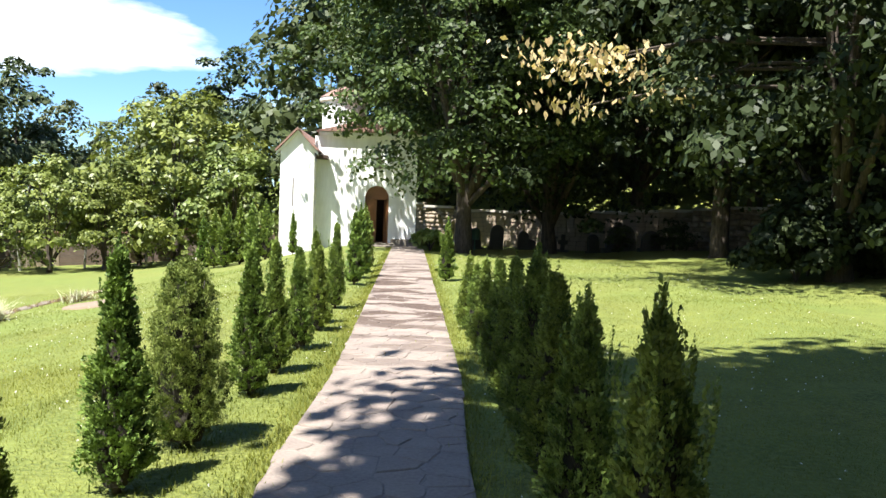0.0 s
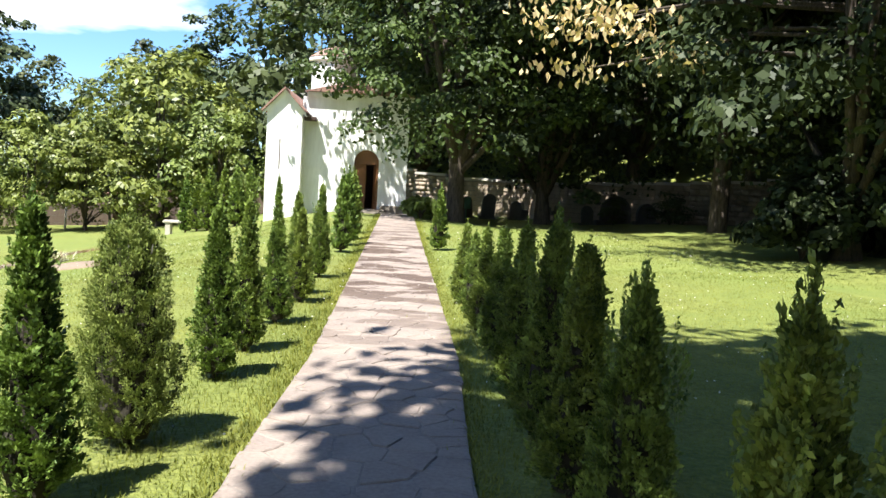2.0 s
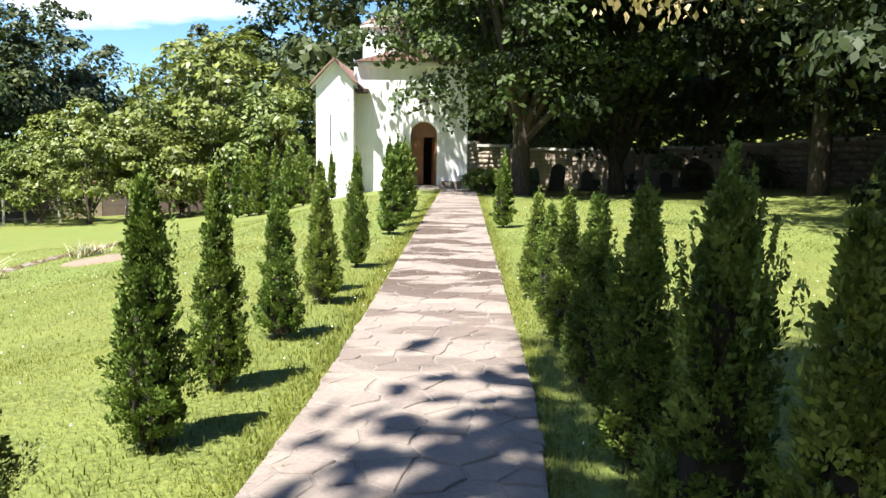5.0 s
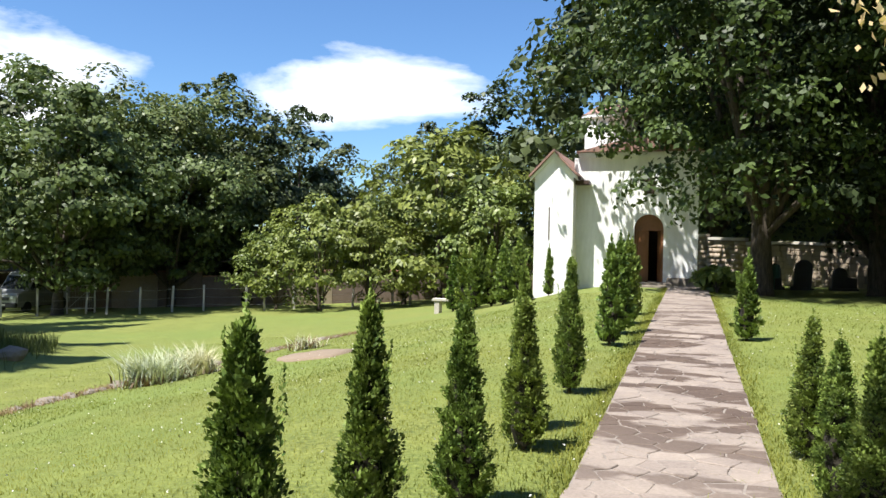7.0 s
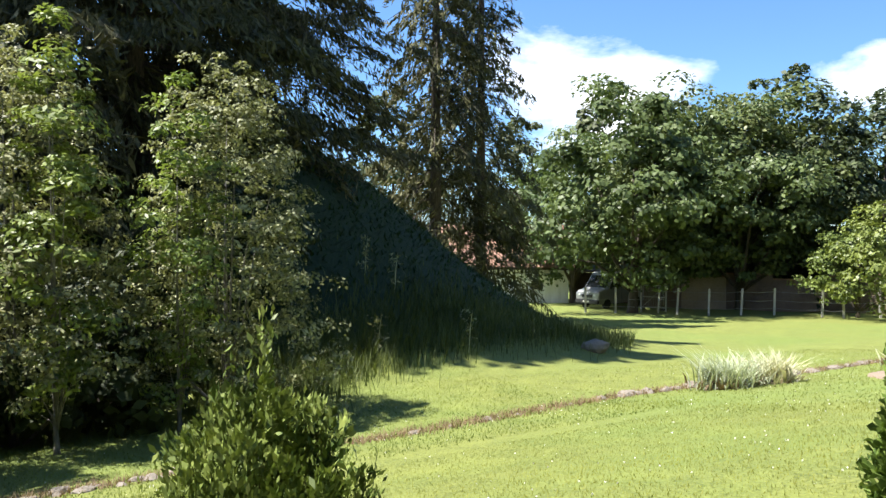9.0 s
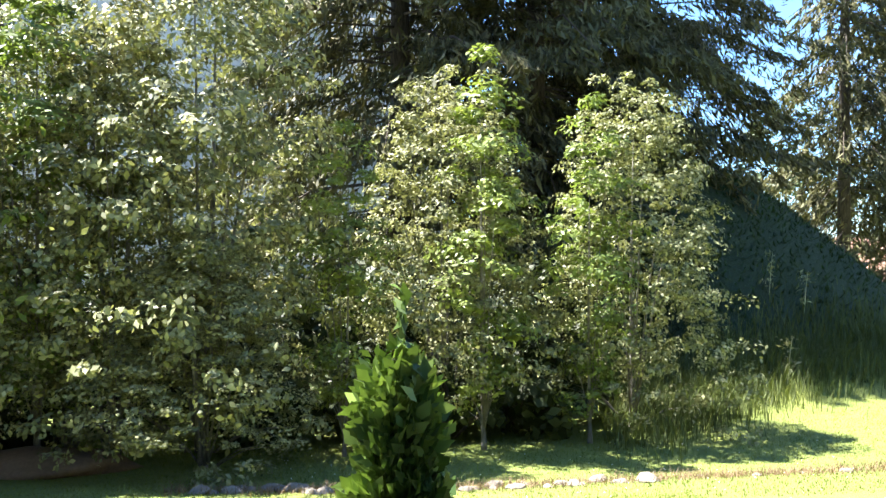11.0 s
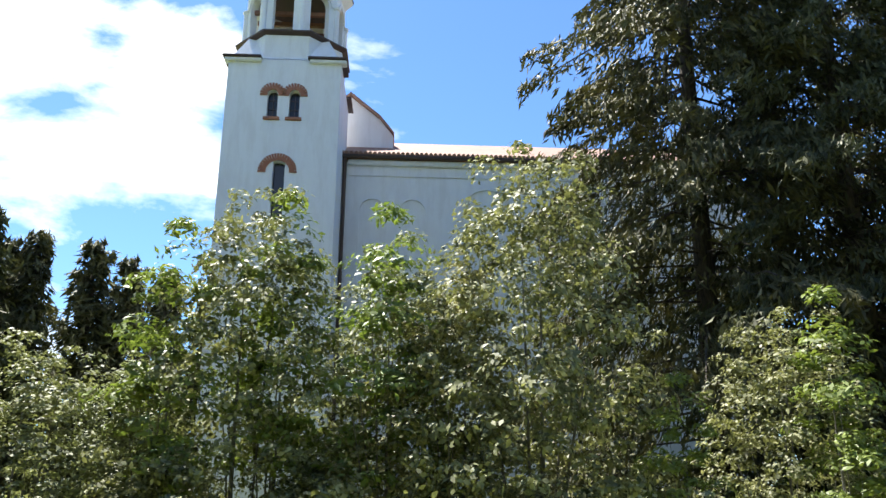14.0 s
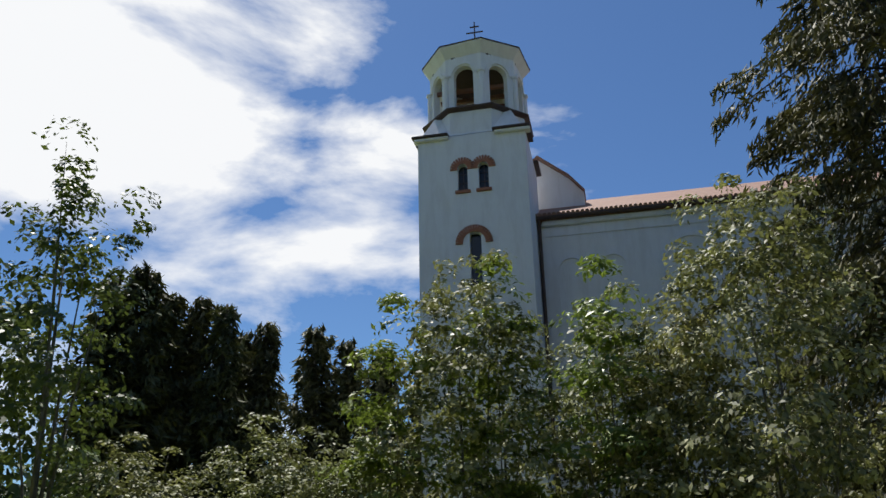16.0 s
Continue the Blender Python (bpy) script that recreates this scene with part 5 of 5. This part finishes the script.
for k, (x, y, kind, w, h) in enumerate(((4.0, 37.0, 0, 0.62, 1.15), (5.2, 36.6, 0, 0.5, 0.85), (5.65, 36.9, 1, 0.4, 0.5), (6.55, 36.6, 1, 0.45, 0.75), (7.0, 36.4, 2, 0.45, 0.8), (8.4, 36.2, 0, 0.55, 0.85), (9.6, 36.0, 0, 1.5, 1.25), (13.3, 33.5, 1, 0.5, 0.9), (3.1, 37.4, 0, 0.5, 1.0), (10.8, 35.4, 0, 1.0, 0.9))):
    headstone(kind, w, h).matrix_basis = pose(x, y, gz(x, y), py_rng.uniform(-5, 5), py_rng.uniform(-4, 4), py_rng.uniform(-20, 20))


def leafy_clump(name, label, category, x, y, radius, height, count, leaf, material, group="", wide=0.6):
    """A low leafy plant on short stems."""
    ob = tagged(new(name), label, category, group)
    ob.location = (x, y, gz(x, y))
    for a in (0.3, 1.7, 3.0, 4.4, 5.5):
        part("stem", limbs(height * 0.5, 0.0, [(radius * 0.5 * math.cos(a), radius * 0.5 * math.sin(a), height * 0.6)], 0.06), M_BARK, ob)
    p, face, c = crown_points(radius, height, 26, count // 26, radius * 0.36, 0.5, 0.5)
    v, f = leaves(p, leaf, 0.45, 0.3, wide, facing=face)
    part("leaves", mesh_quads("leaves", v, f, material), None, ob)
    return ob


leafy_clump("hosta", "broad pale green leafy plant beside the chapel door", "plant", 0.75, 29.2, 0.6, 0.75, 700, 0.24, M_LIGHT)
leafy_clump("box_shrub", "dark rounded evergreen shrub among the gravestones", "shrub", 11.6, 34.6, 1.0, 1.3, 2600, 0.1, M_OAK)
leafy_clump("box_shrub", "dark rounded evergreen shrub among the gravestones", "shrub", 9.3, 35.2, 0.6, 1.2, 1800, 0.1, M_OAK)
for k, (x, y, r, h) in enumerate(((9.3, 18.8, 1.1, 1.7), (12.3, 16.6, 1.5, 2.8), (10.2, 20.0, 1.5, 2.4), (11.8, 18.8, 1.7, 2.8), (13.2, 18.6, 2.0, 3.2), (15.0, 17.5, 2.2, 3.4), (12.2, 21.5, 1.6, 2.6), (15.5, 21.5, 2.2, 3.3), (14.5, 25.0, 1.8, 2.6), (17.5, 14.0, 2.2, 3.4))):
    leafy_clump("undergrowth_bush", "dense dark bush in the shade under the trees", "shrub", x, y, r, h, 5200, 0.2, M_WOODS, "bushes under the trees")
for k in range(13):
    x, y = heading_place(9 + 2.8 * k, 61.5 + 1.5 * (k % 2))
    leafy_clump("thicket_bush", "dark overgrown bush behind the yard wall", "shrub", x, y, 2.3, 4.2, 2340, 0.42, M_WOODS, "thicket behind the yard wall")
# bushes added to block light and darken the space under the shrubs
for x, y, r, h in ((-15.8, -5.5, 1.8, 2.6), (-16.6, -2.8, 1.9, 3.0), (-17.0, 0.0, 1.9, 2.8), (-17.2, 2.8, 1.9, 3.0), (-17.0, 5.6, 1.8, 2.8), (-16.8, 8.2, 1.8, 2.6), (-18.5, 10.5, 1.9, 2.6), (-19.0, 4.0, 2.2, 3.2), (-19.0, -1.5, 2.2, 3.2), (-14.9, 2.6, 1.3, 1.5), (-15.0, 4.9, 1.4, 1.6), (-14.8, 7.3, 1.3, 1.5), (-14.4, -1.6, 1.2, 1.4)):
    leafy_clump("thicket_bush", "dark dense bush added to block light behind the shrubs", "shrub", x, y, r, h, 3000, 0.22, M_WOODS, "thicket behind the shrubs")
# clipped thujas beside the chapel
for k, (x, y, s) in enumerate(((-5.6, 31.3, 1.7), (-6.1, 31.0, 1.6), (-6.6, 31.4, 1.75), (-7.1, 31.0, 1.65), (-7.6, 31.5, 1.7), (-8.1, 31.8, 1.6), (-6.3, 32.3, 1.8), (-7.3, 32.4, 1.75))):
    ob = thuja_copy(x, y, s, 47 * k, 1.15)
    ob["label"] = "taller green thuja in the hedge beside the chapel"
    ob["group"] = "hedge beside the chapel"
# litter bin by the wall
bin_ob = tagged(new("litter_bin"), "pale green metal litter bin on a post", "bin")
bin_ob.location = (2.95, 36.2, gz(2.95, 36.2))
part("post", tube([(0, 0, -0.2), (0, 0, 0.9)], [0.03, 0.03], 8), M_BIN, bin_ob)
part("drum", lathe([(0.16, 0.45), (0.2, 0.47), (0.2, 0.95), (0.17, 0.95), (0.17, 0.5)], 14), M_BIN, bin_ob)
# bench slab left of the chapel
bench = tagged(new("stone_bench"), "pale stone bench on the lawn", "bench")
bench.location = (-8.6, 33.5, gz(-8.6, 33.5))
part("seat", box(-0.8, 0.8, -0.22, 0.22, 0.34, 0.44, 0.02), M_COPING, bench)
for x in (-0.6, 0.6):
    part("support", box(x - 0.1, x + 0.1, -0.18, 0.18, -0.2, 0.34, 0.01), M_COPING, bench)

# ---- pale dry foliage on the tree by the lawn ----
for x, y, z, r, n in ((3.4, 17.0, 4.75, 0.75, 210), (4.1, 17.3, 4.85, 0.55, 90), (3.3, 17.0, 3.75, 0.5, 60), (5.4, 17.4, 4.2, 0.5, 50), (6.2, 17.6, 4.35, 0.35, 30)):
    ob = tagged(new("dry_branch"), "branch with pale withered leaves hanging from the tree", "branch", "withered branches")
    part("twig", tube([(9.6, 18.4, z + 0.9), ((x + 9) / 2, (y + 18.4) / 2, z + 0.7), (x, y, z)], [0.06, 0.04, 0.01], 6), M_BARK, ob)
    q = rng.normal(size=(n, 3)) * np.array([r, r * 0.6, r * 0.32]) + np.array([x, y, z])
    v, f = leaves(q, 0.17, 0.6, 0.6, 0.6, np.tile([0.0, 0, -0.5], (n, 1)))
    part("leaves", mesh_quads("leaves", v, f, M_DRYLEAF), None, ob)

# ---- lawn blades and clover ----


def scatter(n, x0, x1, y0, y1, edge=True):
    x, y = rng.uniform(x0, x1, n), rng.uniform(y0, y1, n)
    x0 = x + 0.11 * np.clip((7.2 - y) / 2.4, 0, 1)
    keep = (x0 < -0.66) | (x0 > 0.51) | (y > 30.3)
    return x[keep], y[keep]


strips = []
for n, x0, x1, y0, y1, h, w in ((110000, -4.0, 4.0, 1.5, 8.5, 0.026, 0.006), (80000, -8.0, 7.0, 7.5, 15, 0.03, 0.009), (60000, -9, -2.5, 2.0, 8, 0.03, 0.009), (50000, -14, 10, 14, 27, 0.035, 0.02), (40000, -16, -8.5, -3, 15, 0.04, 0.018)):
    x, y = scatter(n, x0, x1, y0, y1)
    strips.append(tagged(new("lawn_grass", blades(on_ground(x, y, -0.01), h, w, 0.6, M_BLADE, simple=True)), "short sunlit lawn grass", "grass", kind="stuff"))
# longer fringe along both edges of the path
y = rng.uniform(1.5, 30, 18000)
x = np.concatenate([-0.66 - np.abs(rng.normal(size=9000)) * 0.10, 0.51 + np.abs(rng.normal(size=9000)) * 0.10]) - 0.11 * np.clip((7.2 - y) / 2.4, 0, 1)
tagged(new("path_fringe", blades(on_ground(x, y, -0.01), 0.045, 0.007, 0.9, M_BLADE)), "longer grass leaning over the path edges", "grass", kind="stuff")
# tufts round the stems of the thujas
tx, ty = [], []
for k in range(46):
    cx, cy = (-1.2, 0.85)[k % 2], 2.4 + 0.4 * (k // 2)
    tx.append(cx + rng.normal(size=160) * 0.22)
    ty.append(cy + rng.normal(size=160) * 0.25)
tagged(new("rough_grass", blades(on_ground(np.concatenate(tx), np.concatenate(ty), -0.01), 0.05, 0.007, 0.7, M_BLADE)), "rough uncut grass round the thujas", "grass", kind="stuff")
x, y = scatter(1700, -13, 7, 3, 24)
c = on_ground(x, y, 0.045)
v, f = leaves(np.repeat(c, 3, 0), 0.015, 1.0, 0.0, 0.9)
tagged(new("clover_flowers", mesh_quads("clover_flowers", v, f, M_CLOVER)), "small white clover flowers in the lawn", "flowers", kind="stuff")

# ---- the flagstone path, stone by stone ----


def drift(y):
    """The path's slight bend to the west where the walk begins."""
    return -0.11 * min(1.0, max(0.0, (7.2 - y) / 2.4))


path = tagged(new("path"), "reddish crazy-paved flagstone path to the chapel door", "path", kind="structure")
bm = bmesh.new()
rows = [[bm.verts.new((x + drift(y), y, z)) for x, z in ((-0.66, -0.06), (-0.66, 0.0165), (0.51, 0.0165), (0.51, -0.06))] for y in np.linspace(-7.9, 30.0, 80)]
for lo, hi in zip(rows, rows[1:]):
    for k in range(4):
        bm.faces.new((lo[k], hi[k], hi[(k + 1) % 4], lo[(k + 1) % 4]))
bm.faces.new(rows[0])
bm.faces.new(rows[-1][::-1])
part("path_bed", bm, M_JOINT, path)


def clip(poly, mx, my, nx, ny):
    out = []
    for (ax, ay), (bx, by) in zip(poly, poly[1:] + poly[:1]):
        da, db = (ax - mx) * nx + (ay - my) * ny, (bx - mx) * nx + (by - my) * ny
        if da <= 0:
            out.append((ax, ay))
        if (da < 0 < db) or (db < 0 < da):
            s = da / (da - db)
            out.append((ax + (bx - ax) * s, ay + (by - ay) * s))
    return out


seeds = []
tries = 0
while tries < 14000:
    tries += 1
    p = (py_rng.uniform(-0.66, 0.51), py_rng.uniform(-7.8, 29.95))
    gap = 0.12 + 0.13 * py_rng.random()
    if all((p[0] - q[0]) ** 2 * 0.55 + (p[1] - q[1]) ** 2 > gap * gap * 0.8 for q in seeds[-4000:] if abs(p[1] - q[1]) < 0.4):
        seeds.append(p)
joined = bmesh.new()
made = 0
for p in seeds:
    poly = [(-0.655 + py_rng.uniform(-0.02, 0.02), p[1] - 0.6), (0.505 + py_rng.uniform(-0.02, 0.02), p[1] - 0.6), (0.505 + py_rng.uniform(-0.02, 0.02), p[1] + 0.8), (-0.655 + py_rng.uniform(-0.02, 0.02), p[1] + 0.8)]
    for q in seeds:
        dx, dy = q[0] - p[0], q[1] - p[1]
        if 1e-9 < dx * dx + dy * dy < 0.6 and len(poly) > 2:
            l = math.hypot(dx, dy)
            poly = clip(poly, p[0] + dx / 2 - dx / l * 0.006, p[1] + dy / 2 - dy / l * 0.006, dx / l, dy / l)
    if len(poly) < 3:
        continue
    rough = []
    for (ax, ay), (bx, by) in zip(poly, poly[1:] + poly[:1]):
        rough.append((ax, ay))
        if math.hypot(bx - ax, by - ay) > 0.12:
            rough.append(((ax + bx) / 2 + py_rng.uniform(-0.012, 0.012), (ay + by) / 2 + py_rng.uniform(-0.012, 0.012)))
    single = made < 300 and p[1] > 4.6
    bm = bmesh.new() if single else joined
    top = 0.022 + py_rng.uniform(-0.004, 0.005)
    tip = py_rng.uniform(-0.012, 0.012), py_rng.uniform(-0.012, 0.012)
    rings = []
    for shrink, z in ((0.0, -0.01), (0.0, top - 0.006), (0.05, top)):
        rings.append([bm.verts.new((x + (p[0] - x) * shrink + drift(p[1]), y + (p[1] - y) * shrink, z + (x - p[0]) * tip[0] + (y - p[1]) * tip[1])) for x, y in rough])
    n = len(rough)
    for r0, r1 in zip(rings, rings[1:]):
        for k in range(n):
            bm.faces.new((r0[k], r0[(k + 1) % n], r1[(k + 1) % n], r1[k]))
    bm.faces.new(rings[-1])
    if single:
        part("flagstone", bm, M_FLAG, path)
        made += 1
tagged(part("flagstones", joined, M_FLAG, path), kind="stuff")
